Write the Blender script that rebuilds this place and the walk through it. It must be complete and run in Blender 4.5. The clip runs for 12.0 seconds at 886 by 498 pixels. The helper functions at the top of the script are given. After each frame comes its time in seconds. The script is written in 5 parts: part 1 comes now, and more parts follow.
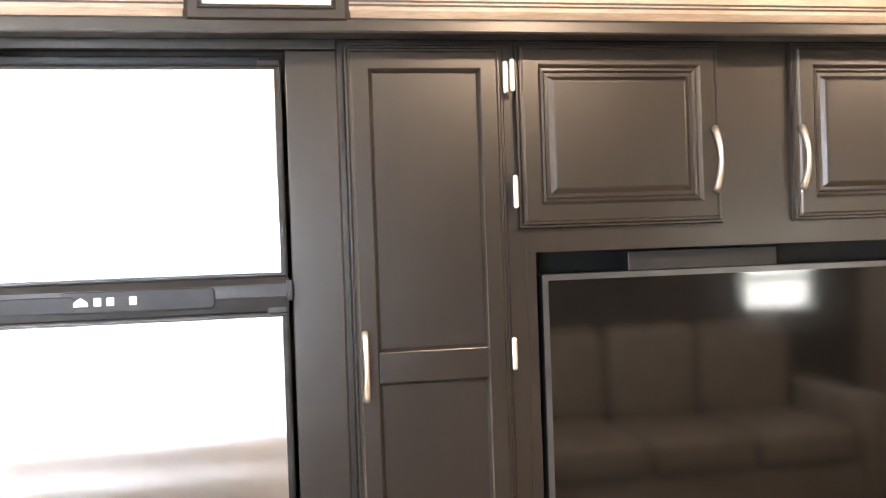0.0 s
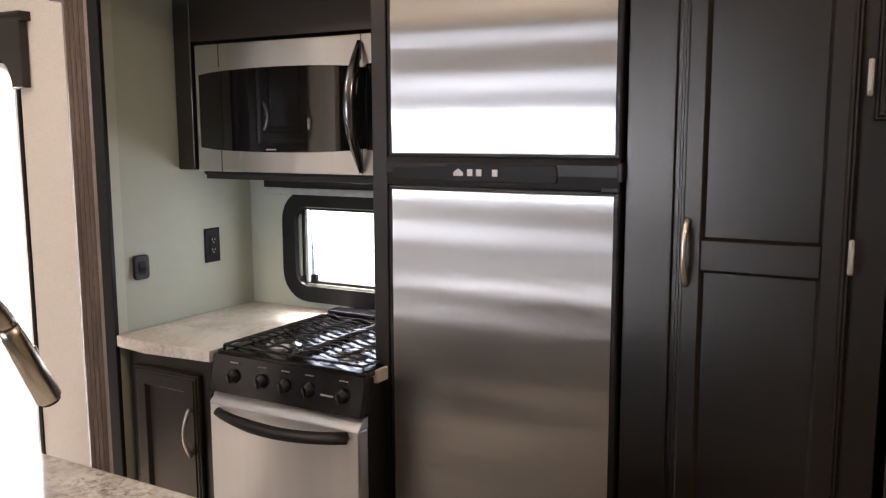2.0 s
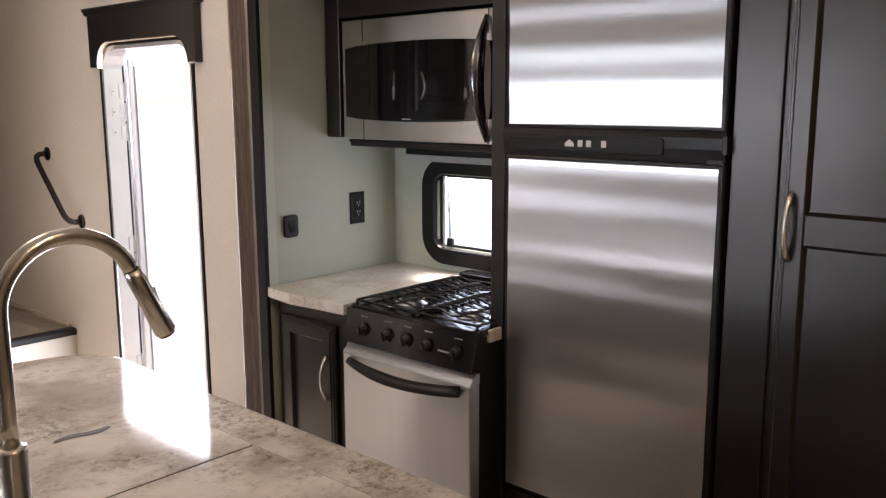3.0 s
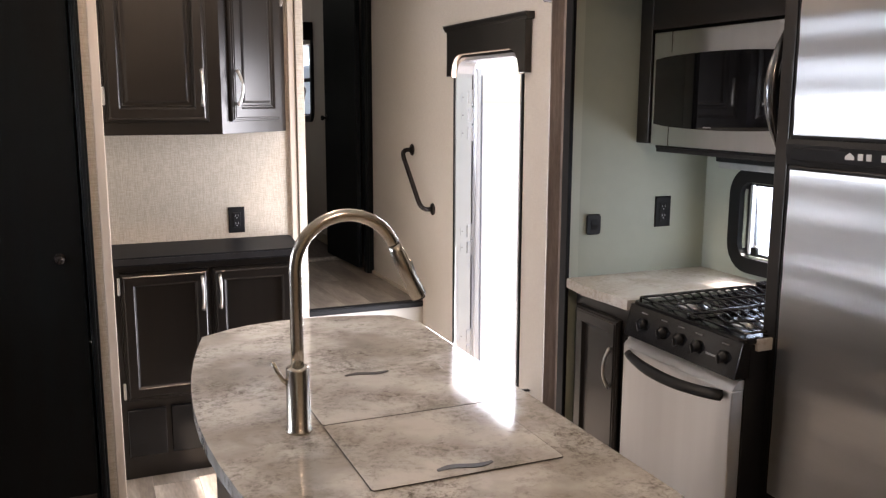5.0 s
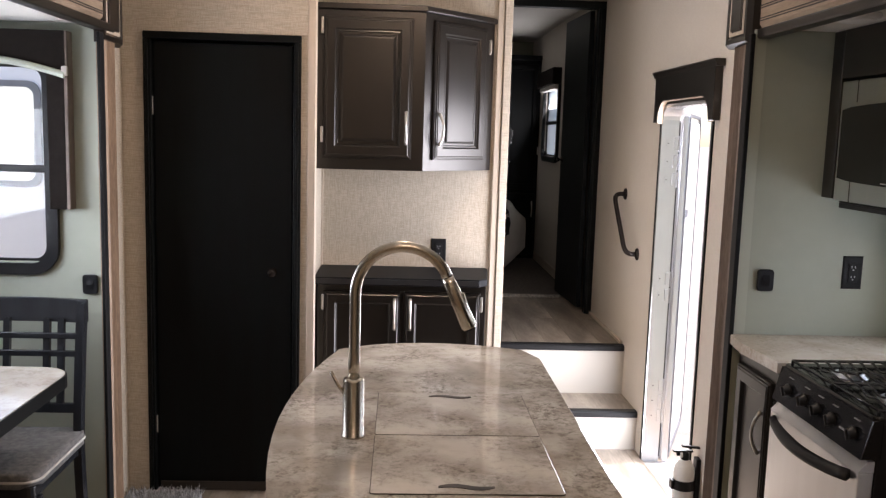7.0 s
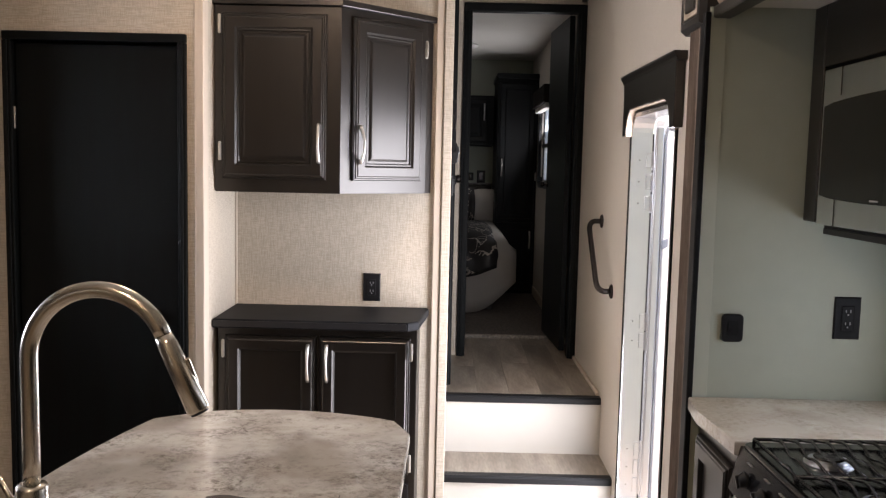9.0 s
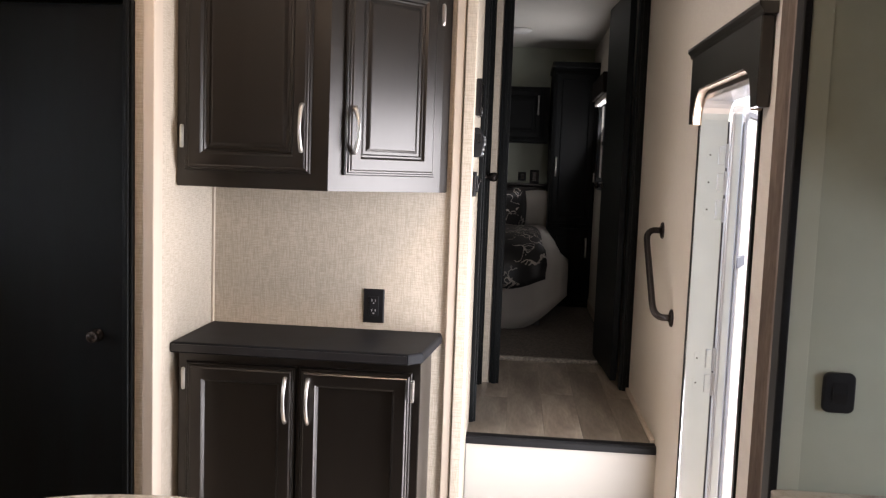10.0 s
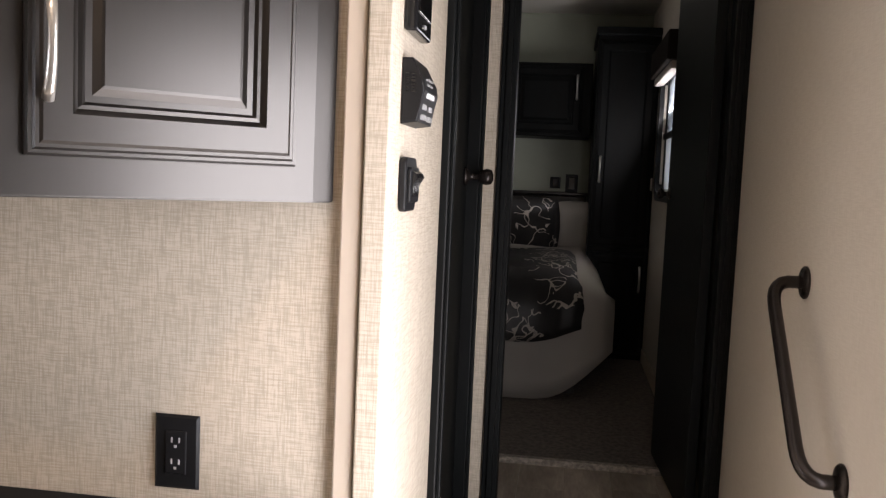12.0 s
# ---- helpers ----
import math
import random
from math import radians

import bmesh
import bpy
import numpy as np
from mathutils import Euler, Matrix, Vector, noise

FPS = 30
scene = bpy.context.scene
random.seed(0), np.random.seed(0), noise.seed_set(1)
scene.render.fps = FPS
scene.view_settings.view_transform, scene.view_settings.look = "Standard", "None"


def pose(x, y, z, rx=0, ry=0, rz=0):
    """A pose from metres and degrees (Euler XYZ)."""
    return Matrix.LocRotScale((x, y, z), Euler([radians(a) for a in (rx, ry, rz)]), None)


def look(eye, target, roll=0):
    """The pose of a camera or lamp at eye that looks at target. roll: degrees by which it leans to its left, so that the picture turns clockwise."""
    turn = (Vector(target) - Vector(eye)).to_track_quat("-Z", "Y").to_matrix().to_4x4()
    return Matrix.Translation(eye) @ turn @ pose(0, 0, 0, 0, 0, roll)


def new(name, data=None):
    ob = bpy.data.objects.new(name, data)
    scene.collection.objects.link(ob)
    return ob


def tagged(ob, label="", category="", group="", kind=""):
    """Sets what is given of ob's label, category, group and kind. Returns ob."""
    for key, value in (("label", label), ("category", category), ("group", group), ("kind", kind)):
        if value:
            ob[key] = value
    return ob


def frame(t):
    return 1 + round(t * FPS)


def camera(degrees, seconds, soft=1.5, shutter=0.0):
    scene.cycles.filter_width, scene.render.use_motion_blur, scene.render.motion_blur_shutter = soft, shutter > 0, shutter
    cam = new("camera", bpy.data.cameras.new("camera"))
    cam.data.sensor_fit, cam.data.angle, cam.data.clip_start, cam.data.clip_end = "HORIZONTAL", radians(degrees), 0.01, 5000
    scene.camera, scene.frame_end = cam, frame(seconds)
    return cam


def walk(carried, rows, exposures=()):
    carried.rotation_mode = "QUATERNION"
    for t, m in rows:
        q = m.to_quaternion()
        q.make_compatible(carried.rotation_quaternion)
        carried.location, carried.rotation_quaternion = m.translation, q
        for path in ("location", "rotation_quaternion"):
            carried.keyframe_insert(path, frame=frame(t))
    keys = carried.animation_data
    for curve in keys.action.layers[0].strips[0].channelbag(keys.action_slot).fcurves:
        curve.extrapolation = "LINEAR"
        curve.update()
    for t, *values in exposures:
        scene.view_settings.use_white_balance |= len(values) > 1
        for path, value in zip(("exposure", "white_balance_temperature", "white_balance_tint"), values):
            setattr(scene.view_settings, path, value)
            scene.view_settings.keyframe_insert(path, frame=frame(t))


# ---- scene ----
cam = camera(54.7, 12.0, soft=1.3)
PATH = [
    (0, (-1.712, -3.099, 1.504), (0.259, -3.438, 1.488), -2.0),
    (0.3, (-1.716, -3.244, 1.514), (0.276, -3.309, 1.506), -1.8),
    (0.5, (-1.718, -3.298, 1.518), (0.282, -3.261, 1.513), -1.7),
    (1, (-1.815, -3.517, 1.55), (0.141, -3.096, 1.522), -1.3),
    (1.5, (-1.837, -3.592, 1.519), (0.023, -2.866, 1.404), -0.4),
    (2, (-1.765, -3.666, 1.508), (-0.042, -2.688, 1.236), -0.2),
    (2.5, (-1.75, -3.734, 1.513), (-0.163, -2.565, 1.173), -0.2),
    (4.3, (-1.784, -4.185, 1.534), (-0.634, -2.582, 1.204), 0.5),
    (4.4, (-1.79, -4.184, 1.535), (-0.675, -2.557, 1.2), 0.6),
    (4.5, (-1.789, -4.186, 1.534), (-0.727, -2.524, 1.201), 0.7),
    (5, (-1.669, -4.207, 1.542), (-0.9, -2.393, 1.199), 0.2),
    (5.5, (-1.524, -4.239, 1.546), (-1.018, -2.335, 1.202), 0.6),
    (6, (-1.387, -4.303, 1.532), (-1.108, -2.352, 1.191), 1.0),
    (6.5, (-1.277, -4.385, 1.551), (-1.111, -2.42, 1.22), 1.5),
    (7, (-1.224, -4.445, 1.562), (-1.122, -2.465, 1.299), 1.7),
    (7.2, (-1.209, -4.455, 1.566), (-1.124, -2.47, 1.342), 1.6),
    (8.8, (-0.754, -3.96, 1.509), (-0.779, -1.97, 1.321), 0.9),
    (9, (-0.728, -3.854, 1.51), (-0.736, -1.863, 1.32), 1.3),
    (9.5, (-0.57, -3.571, 1.504), (-0.678, -1.583, 1.311), 1.9),
    (10, (-0.563, -3.189, 1.488), (-0.731, -1.205, 1.297), 2.1),
    (10.5, (-0.532, -2.791, 1.467), (-0.719, -0.81, 1.272), 1.9),
    (11, (-0.512, -2.344, 1.47), (-0.701, -0.363, 1.276), 2.1),
    (11.5, (-0.507, -1.957, 1.467), (-0.723, 0.023, 1.287), 2.0),
    (12, (-0.463, -1.551, 1.449), (-0.741, 0.423, 1.278), 2.5),
]
EXPOSURE = [(t, stops + 1.31, kelvin, tint) for t, stops, kelvin, tint in (
    (0.0, 2.72, 6550, 16), (0.3, 2.15, 6600, 17), (0.5, 1.05, 6550, 16), (0.8, 0.2, 6850, 18), (1.3, 0.0, 7150, 21), (2.0, 0.2, 6950, 21), (2.5, -0.05, 6950, 22),
    (4.5, 0.0, 6600, 20), (6.5, -0.15, 6700, 21), (9.0, -0.25, 6700, 20), (10.5, -0.2, 6900, 20), (11.5, -0.27, 6950, 20), (12.0, -0.38, 7000, 21))]
walk(cam, [(t, look(eye, target, roll)) for t, eye, target, roll in PATH], EXPOSURE)

# ---- daylight ----
world = bpy.data.worlds.new("world")
scene.world = world
world.use_nodes = True
wn = world.node_tree
sky = wn.nodes.new("ShaderNodeTexSky")
sky.sky_type, sky.sun_disc = "NISHITA", False
sky.sun_elevation, sky.sun_rotation = radians(51), radians(82)
wn.links.new(sky.outputs[0], wn.nodes["Background"].inputs[0])
wn.nodes["Background"].inputs[1].default_value = 0.15
sun = new("sun", bpy.data.lights.new("sun", "SUN"))
sun.data.energy, sun.data.angle, sun.data.color = 5.0, radians(0.5), (1, 0.95, 0.87)
sun.matrix_world = look((3.4, -0.3, 4.2), (0, -0.75, 0))


def window_light(name, m, w, h, power, color=(1, 1, 1)):
    lamp = bpy.data.lights.new(name, "AREA")
    lamp.shape, lamp.size, lamp.size_y, lamp.energy, lamp.color = "RECTANGLE", w, h, power, color
    ob = new(name, lamp)
    ob.matrix_world = m
    return ob


# sky light that comes in through each window and the entry door
window_light("dinette_window_light", look((-3.04, -1.9, 1.38), (0, -1.9, 1.25)), 1.14, 0.50, 7.8, (0.76, 0.88, 1))
window_light("sofa_window_light", look((-3.04, -6.05, 1.22), (0, -6.05, 1.1)), 0.45, 0.38, 0.6, (0.97, 1, 0.86))
window_light("entry_light", look((-0.004, -0.755, 0.87), (-2, -0.755, 0.86)), 0.64, 1.66, 28, (0.88, 0.945, 1))
window_light("range_window_light", look((0.59, -2.1, 1.115), (-1, -2.1, 1.0)), 0.58, 0.25, 0.8, (0.76, 0.88, 1))
window_light("bedroom_window_light", look((-0.03, 2.6, 1.7), (-2, 2.6, 2.6)), 0.6, 0.5, 2.8, (0.92, 0.97, 1))
# assumed ceiling lamps, added out of view for warm light from above
ADDED_LAMPS = ((-1.2, -1.5), (-1.2, -3.9), (-1.2, -5.5))
for cx, cy in ADDED_LAMPS:
    lamp = window_light("added_ceiling_light", pose(cx, cy, 2.425), 0.15, 0.15, 4.6, (1, 0.77, 0.53))
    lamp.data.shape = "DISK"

# ---- materials ----


def material(name, color, rough=0.5, metal=0.0, second=None, scale=8.0, stretch=(1, 1, 1), bump=0.0, detail=6.0,
             fine=0.0, spec=0.5, contrast=(0.35, 0.65), coat=0.0, rough_vary=0.0):
    """Principled surface with a broad mottling, a finer grain and relief."""
    m = bpy.data.materials.new(name)
    m.use_nodes = True
    t = m.node_tree
    b = t.nodes["Principled BSDF"]
    b.inputs["Roughness"].default_value = rough
    b.inputs["Metallic"].default_value = metal
    b.inputs["Specular IOR Level"].default_value = spec
    b.inputs["Coat Weight"].default_value = coat
    second = second or tuple(c * 0.82 for c in color)
    co = t.nodes.new("ShaderNodeTexCoord")
    mp = t.nodes.new("ShaderNodeMapping")
    mp.inputs["Scale"].default_value = stretch
    t.links.new(co.outputs["Object"], mp.inputs[0])
    n = t.nodes.new("ShaderNodeTexNoise")
    n.inputs["Scale"].default_value, n.inputs["Detail"].default_value = scale, detail
    t.links.new(mp.outputs[0], n.inputs["Vector"])
    r = t.nodes.new("ShaderNodeValToRGB")
    r.color_ramp.elements[0].position, r.color_ramp.elements[1].position = contrast
    r.color_ramp.elements[0].color, r.color_ramp.elements[1].color = (*second, 1), (*color, 1)
    t.links.new(n.outputs[0], r.inputs[0])
    n2 = t.nodes.new("ShaderNodeTexNoise")
    n2.inputs["Scale"].default_value, n2.inputs["Detail"].default_value = scale * 9, 3
    t.links.new(mp.outputs[0], n2.inputs["Vector"])
    mix = t.nodes.new("ShaderNodeMix")
    mix.data_type, mix.blend_type = "RGBA", "OVERLAY"
    mix.inputs[0].default_value = fine
    t.links.new(r.outputs[0], mix.inputs[6])
    t.links.new(n2.outputs[0], mix.inputs[7])
    t.links.new(mix.outputs[2], b.inputs["Base Color"])
    if bump:
        bp = t.nodes.new("ShaderNodeBump")
        bp.inputs["Strength"].default_value, bp.inputs["Distance"].default_value = bump, 0.002
        t.links.new(n2.outputs[0], bp.inputs["Height"])
        t.links.new(bp.outputs[0], b.inputs["Normal"])
    if rough_vary:
        mr = t.nodes.new("ShaderNodeMapRange")
        mr.inputs["To Min"].default_value, mr.inputs["To Max"].default_value = rough - rough_vary, rough + rough_vary
        t.links.new(n.outputs[0], mr.inputs["Value"])
        t.links.new(mr.outputs[0], b.inputs["Roughness"])
    return m


def linen(name, color, dark):
    """Woven wall covering: crossed threads at real size over a faint mottling."""
    m = material(name, color, 0.75, second=tuple(c * 0.93 for c in color), scale=2.5)
    t = m.node_tree
    b = t.nodes["Principled BSDF"]
    co = t.nodes["Texture Coordinate"]
    grains = []
    for s in ((30, 30, 420), (420, 420, 30)):
        mp = t.nodes.new("ShaderNodeMapping")
        mp.inputs["Scale"].default_value = s
        t.links.new(co.outputs["Object"], mp.inputs[0])
        n = t.nodes.new("ShaderNodeTexNoise")
        n.inputs["Scale"].default_value, n.inputs["Detail"].default_value = 1.0, 3
        t.links.new(mp.outputs[0], n.inputs["Vector"])
        grains.append(n)
    add = t.nodes.new("ShaderNodeMath")
    add.operation = "MULTIPLY"
    t.links.new(grains[0].outputs[0], add.inputs[0])
    t.links.new(grains[1].outputs[0], add.inputs[1])
    mr = t.nodes.new("ShaderNodeMapRange")
    mr.inputs["From Min"].default_value, mr.inputs["From Max"].default_value = 0.15, 0.34
    t.links.new(add.outputs[0], mr.inputs["Value"])
    mix = t.nodes.new("ShaderNodeMix")
    mix.data_type = "RGBA"
    t.links.new(mr.outputs[0], mix.inputs[0])
    mix.inputs[6].default_value = (*dark, 1)
    old = b.inputs["Base Color"].links[0].from_socket
    t.links.new(old, mix.inputs[7])
    t.links.new(mix.outputs[2], b.inputs["Base Color"])
    bp = t.nodes.new("ShaderNodeBump")
    bp.inputs["Strength"].default_value, bp.inputs["Distance"].default_value = 0.1, 0.0006
    t.links.new(add.outputs[0], bp.inputs["Height"])
    t.links.new(bp.outputs[0], b.inputs["Normal"])
    return m


def brushed(name, color, rough, along, grain=None):
    """Brushed metal: faint streaks along one axis and a highlight drawn out along the grain."""
    m = material(name, color, rough, 1.0, second=tuple(c * 0.965 for c in color), scale=3, stretch=along)
    t = m.node_tree
    b = t.nodes["Principled BSDF"]
    if grain:
        v = t.nodes.new("ShaderNodeCombineXYZ")
        for k in range(3):
            v.inputs[k].default_value = grain[k]
        t.links.new(v.outputs[0], b.inputs["Tangent"])
        b.inputs["Anisotropic"].default_value = 1.0
    return m


def glass(name, tint=(1, 1, 1), rough=0.0):
    m = bpy.data.materials.new(name)
    m.use_nodes = True
    t = m.node_tree
    b = t.nodes["Principled BSDF"]
    b.inputs["Base Color"].default_value = (*tint, 1)
    b.inputs["Transmission Weight"].default_value = 1
    b.inputs["Roughness"].default_value = rough
    b.inputs["IOR"].default_value = 1.45
    return m


def glowing(name, color, strength):
    m = bpy.data.materials.new(name)
    m.use_nodes = True
    b = m.node_tree.nodes["Principled BSDF"]
    b.inputs["Base Color"].default_value = (*color, 1)
    b.inputs["Emission Color"].default_value = (*color, 1)
    b.inputs["Emission Strength"].default_value = strength
    return m


WOOD = material("dark_stained_wood", (0.0072, 0.0057, 0.0048), 0.32, second=(0.0048, 0.0038, 0.0032), scale=4, stretch=(6, 6, 0.5), bump=0.02, fine=0.25, spec=0.66)
WOOD_H = material("dark_stained_rail", (0.0072, 0.0057, 0.0048), 0.32, second=(0.0048, 0.0038, 0.0032), scale=4, stretch=(0.5, 6, 6), bump=0.02, fine=0.25, spec=0.66)
for stained in (WOOD, WOOD_H):
    stained.node_tree.nodes["Principled BSDF"].inputs["Specular Tint"].default_value = (1.0, 0.955, 0.915, 1)
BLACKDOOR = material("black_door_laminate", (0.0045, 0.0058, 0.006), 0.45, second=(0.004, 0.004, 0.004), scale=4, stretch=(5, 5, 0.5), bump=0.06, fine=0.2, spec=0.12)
TRIM = material("brown_fluted_trim", (0.22, 0.165, 0.13), 0.5, second=(0.13, 0.097, 0.078), scale=6, stretch=(5, 5, 0.6), bump=0.1, fine=0.4)
CASING = material("tan_fluted_casing", (0.36, 0.255, 0.18), 0.5, second=(0.25, 0.175, 0.12), scale=6, stretch=(5, 5, 0.6), bump=0.1, fine=0.4)
FASCIA = material("light_fascia_wood", (0.36, 0.27, 0.195), 0.5, second=(0.23, 0.168, 0.115), scale=6, stretch=(0.5, 5, 5), bump=0.1, fine=0.4)
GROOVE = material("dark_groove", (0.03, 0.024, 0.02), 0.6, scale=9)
LINEN = linen("linen_wall_covering", (0.54, 0.475, 0.388), (0.385, 0.33, 0.258))
PLAINWALL = linen("plain_wall_covering", (0.60, 0.545, 0.475), (0.53, 0.475, 0.41))
VINYL = material("pale_wall_panel", (0.42, 0.450, 0.366), 0.6, second=(0.395, 0.423, 0.346), scale=2.0, bump=0.05, fine=0.05)
BEAD = material("pale_green_bead", (0.50, 0.53, 0.44), 0.5, second=(0.47, 0.50, 0.41), scale=5)
# dark tone for an unseen wall, so the cabinets reflect less of it
TAUPE = material("dimmed_taupe_wall", (0.105, 0.095, 0.085), 0.6, second=(0.085, 0.076, 0.068), scale=2.0, bump=0.05, fine=0.1)
CEIL = material("ceiling_panel", (0.74, 0.71, 0.65), 0.65, second=(0.70, 0.67, 0.61), scale=3, bump=0.06)
STEEL = brushed("stainless_steel_across", (0.86, 0.86, 0.86), 0.35, (0.5, 0.5, 9), (0, 1, 0))
STEEL_UP = brushed("stainless_steel_upright", (0.77, 0.785, 0.81), 0.32, (9, 9, 0.5), (0, 0, 1))
NICKEL = material("brushed_nickel", (0.56, 0.52, 0.45), 0.25, 1.0, second=(0.50, 0.455, 0.385), scale=6, stretch=(6, 6, 0.4), rough_vary=0.05)
PULL = material("satin_nickel_pull", (0.74, 0.71, 0.66), 0.28, 0.9, scale=30)
BLACK = material("black_plastic", (0.008, 0.008, 0.009), 0.42, scale=20, bump=0.04, spec=0.3)
BLACKGLOSS = material("black_gloss_enamel", (0.008, 0.008, 0.009), 0.16, scale=12, spec=0.45)
BLACKSOFT = material("black_satin_plastic", (0.009, 0.009, 0.010), 0.5, scale=14, spec=0.2)
IRON = material("black_enamelled_wire", (0.014, 0.014, 0.016), 0.22, scale=30)
SMOKED = material("smoked_glass", (0.004, 0.004, 0.0045), 0.025, scale=4, spec=0.6)
BRONZE = material("oil_rubbed_bronze", (0.028, 0.022, 0.02), 0.26, 0.6, scale=18, bump=0.05)
ALU = material("white_aluminium", (0.84, 0.855, 0.885), 0.2, 0.65, second=(0.77, 0.78, 0.81), scale=5)
RISER = material("cream_riser_panel", (0.50, 0.475, 0.43), 0.55, second=(0.465, 0.44, 0.395), scale=3, bump=0.04)
SMOKED_STEEL = material("dark_chromed_steel", (0.20, 0.20, 0.205), 0.2, 1.0, second=(0.15, 0.15, 0.155), scale=5)
WHITE = material("white_plastic", (0.80, 0.79, 0.76), 0.4, scale=10)
MARK_GREY = material("grey_print", (0.30, 0.30, 0.30), 0.5, scale=20)
SLOT = material("grey_slot_print", (0.45, 0.45, 0.45), 0.5, scale=20)
MARK = material("pale_print", (0.75, 0.75, 0.74), 0.5, scale=20)
GLASS = glass("window_glass", (0.97, 0.99, 0.98))
CARPET = material("brown_grey_carpet", (0.14, 0.115, 0.095), 0.95, second=(0.07, 0.058, 0.05), scale=60, bump=0.9, fine=0.7)
SHAG = material("grey_shag", (0.42, 0.43, 0.44), 0.95, second=(0.22, 0.225, 0.23), scale=45, bump=1.0, fine=0.5)
SHEET = material("cream_bed_cover", (0.60, 0.56, 0.51), 0.85, second=(0.54, 0.50, 0.455), scale=3, bump=0.15)
SEATCLOTH = material("grey_woven_seat", (0.17, 0.165, 0.16), 0.85, second=(0.09, 0.09, 0.09), scale=60, bump=0.6, fine=0.6)
SOFA = material("taupe_leather", (0.42, 0.38, 0.33), 0.5, second=(0.34, 0.30, 0.26), scale=6, bump=0.25)
CURTAIN = material("dark_brown_valance", (0.016, 0.012, 0.010), 0.8, scale=40, bump=0.4, fine=0.4, spec=0.1)
PALETRIM = material("pale_trim_strip", (0.54, 0.46, 0.375), 0.55, second=(0.48, 0.405, 0.325), scale=5, stretch=(5, 5, 0.5), bump=0.06)


def marble(name, base, dark, pale):
    """Laminate with soft pale clouds and brown speckled drifts."""
    m = material(name, base, 0.08, second=pale, scale=5.5, stretch=(1, 1.2, 1), detail=10, contrast=(0.40, 0.60), spec=0.5)
    t = m.node_tree
    b = t.nodes["Principled BSDF"]
    co = t.nodes["Texture Coordinate"]
    last = None
    tan = t.nodes.new("ShaderNodeTexNoise")
    tan.inputs["Scale"].default_value, tan.inputs["Detail"].default_value, tan.inputs["Distortion"].default_value = 7.0, 9, 0.5
    t.links.new(co.outputs["Object"], tan.inputs["Vector"])
    tr = t.nodes.new("ShaderNodeMapRange")
    tr.inputs["From Min"].default_value, tr.inputs["From Max"].default_value = 0.50, 0.68
    tr.inputs["To Max"].default_value = 0.6
    t.links.new(tan.outputs[0], tr.inputs["Value"])
    warm = t.nodes.new("ShaderNodeMix")
    warm.data_type = "RGBA"
    t.links.new(tr.outputs[0], warm.inputs[0])
    t.links.new(b.inputs["Base Color"].links[0].from_socket, warm.inputs[6])
    warm.inputs[7].default_value = (*[0.55 * p + 0.45 * q for p, q in zip(base, dark)], 1)
    t.links.new(warm.outputs[2], b.inputs["Base Color"])
    for scale, lo, hi, rough in ((60, 0.45, 0.62, 0.78), (6.5, 0.43, 0.60, 0.75)):
        w = t.nodes.new("ShaderNodeTexNoise")
        w.inputs["Scale"].default_value, w.inputs["Detail"].default_value, w.inputs["Distortion"].default_value = scale, 12, 0.3
        w.inputs["Roughness"].default_value = rough
        t.links.new(co.outputs["Object"], w.inputs["Vector"])
        r = t.nodes.new("ShaderNodeMapRange")
        r.inputs["From Min"].default_value, r.inputs["From Max"].default_value = lo, hi
        t.links.new(w.outputs[0], r.inputs["Value"])
        if last is None:
            last = r.outputs[0]
        else:
            mu = t.nodes.new("ShaderNodeMath")
            mu.operation = "MULTIPLY"
            t.links.new(last, mu.inputs[0])
            t.links.new(r.outputs[0], mu.inputs[1])
            last = mu.outputs[0]
    mix = t.nodes.new("ShaderNodeMix")
    mix.data_type = "RGBA"
    t.links.new(last, mix.inputs[0])
    t.links.new(b.inputs["Base Color"].links[0].from_socket, mix.inputs[6])
    mix.inputs[7].default_value = (*dark, 1)
    t.links.new(mix.outputs[2], b.inputs["Base Color"])
    return m


MARBLE = marble("marbled_laminate", (0.37, 0.341, 0.302), (0.12, 0.102, 0.085), (0.56, 0.535, 0.495))
# copy of the laminate, paled and flattened where strong light washes it out
MARBLE_LIT = marble("lit_marbled_laminate", (0.47, 0.43, 0.375), (0.33, 0.285, 0.24), (0.56, 0.53, 0.485))


def planks(name, base, dark):
    """Grey-brown wood vinyl; each board takes its own tone."""
    m = material(name, base, 0.34, second=dark, scale=2.2, stretch=(5, 0.9, 1), bump=0.08, fine=0.45, detail=12, contrast=(0.36, 0.66))
    t = m.node_tree
    b = t.nodes["Principled BSDF"]
    info = t.nodes.new("ShaderNodeObjectInfo")
    mr = t.nodes.new("ShaderNodeMapRange")
    mr.inputs["To Min"].default_value, mr.inputs["To Max"].default_value = 0.68, 1.15
    t.links.new(info.outputs["Random"], mr.inputs["Value"])
    mix = t.nodes.new("ShaderNodeMix")
    mix.data_type, mix.blend_type = "RGBA", "MULTIPLY"
    mix.inputs[0].default_value = 1
    t.links.new(b.inputs["Base Color"].links[0].from_socket, mix.inputs[6])
    t.links.new(mr.outputs[0], mix.inputs[7])
    t.links.new(mix.outputs[2], b.inputs["Base Color"])
    return m


PLANK = planks("grey_wood_vinyl", (0.41, 0.352, 0.29), (0.19, 0.152, 0.118))

# ---- mesh builders ----


def link_mesh(name, bm, mat, smooth=False):
    me = bpy.data.meshes.new(name)
    bm.normal_update()
    bm.to_mesh(me)
    bm.free()
    me.materials.append(mat)
    if smooth:
        me.polygons.foreach_set("use_smooth", [True] * len(me.polygons))
        me.update()
    return new(name, me)


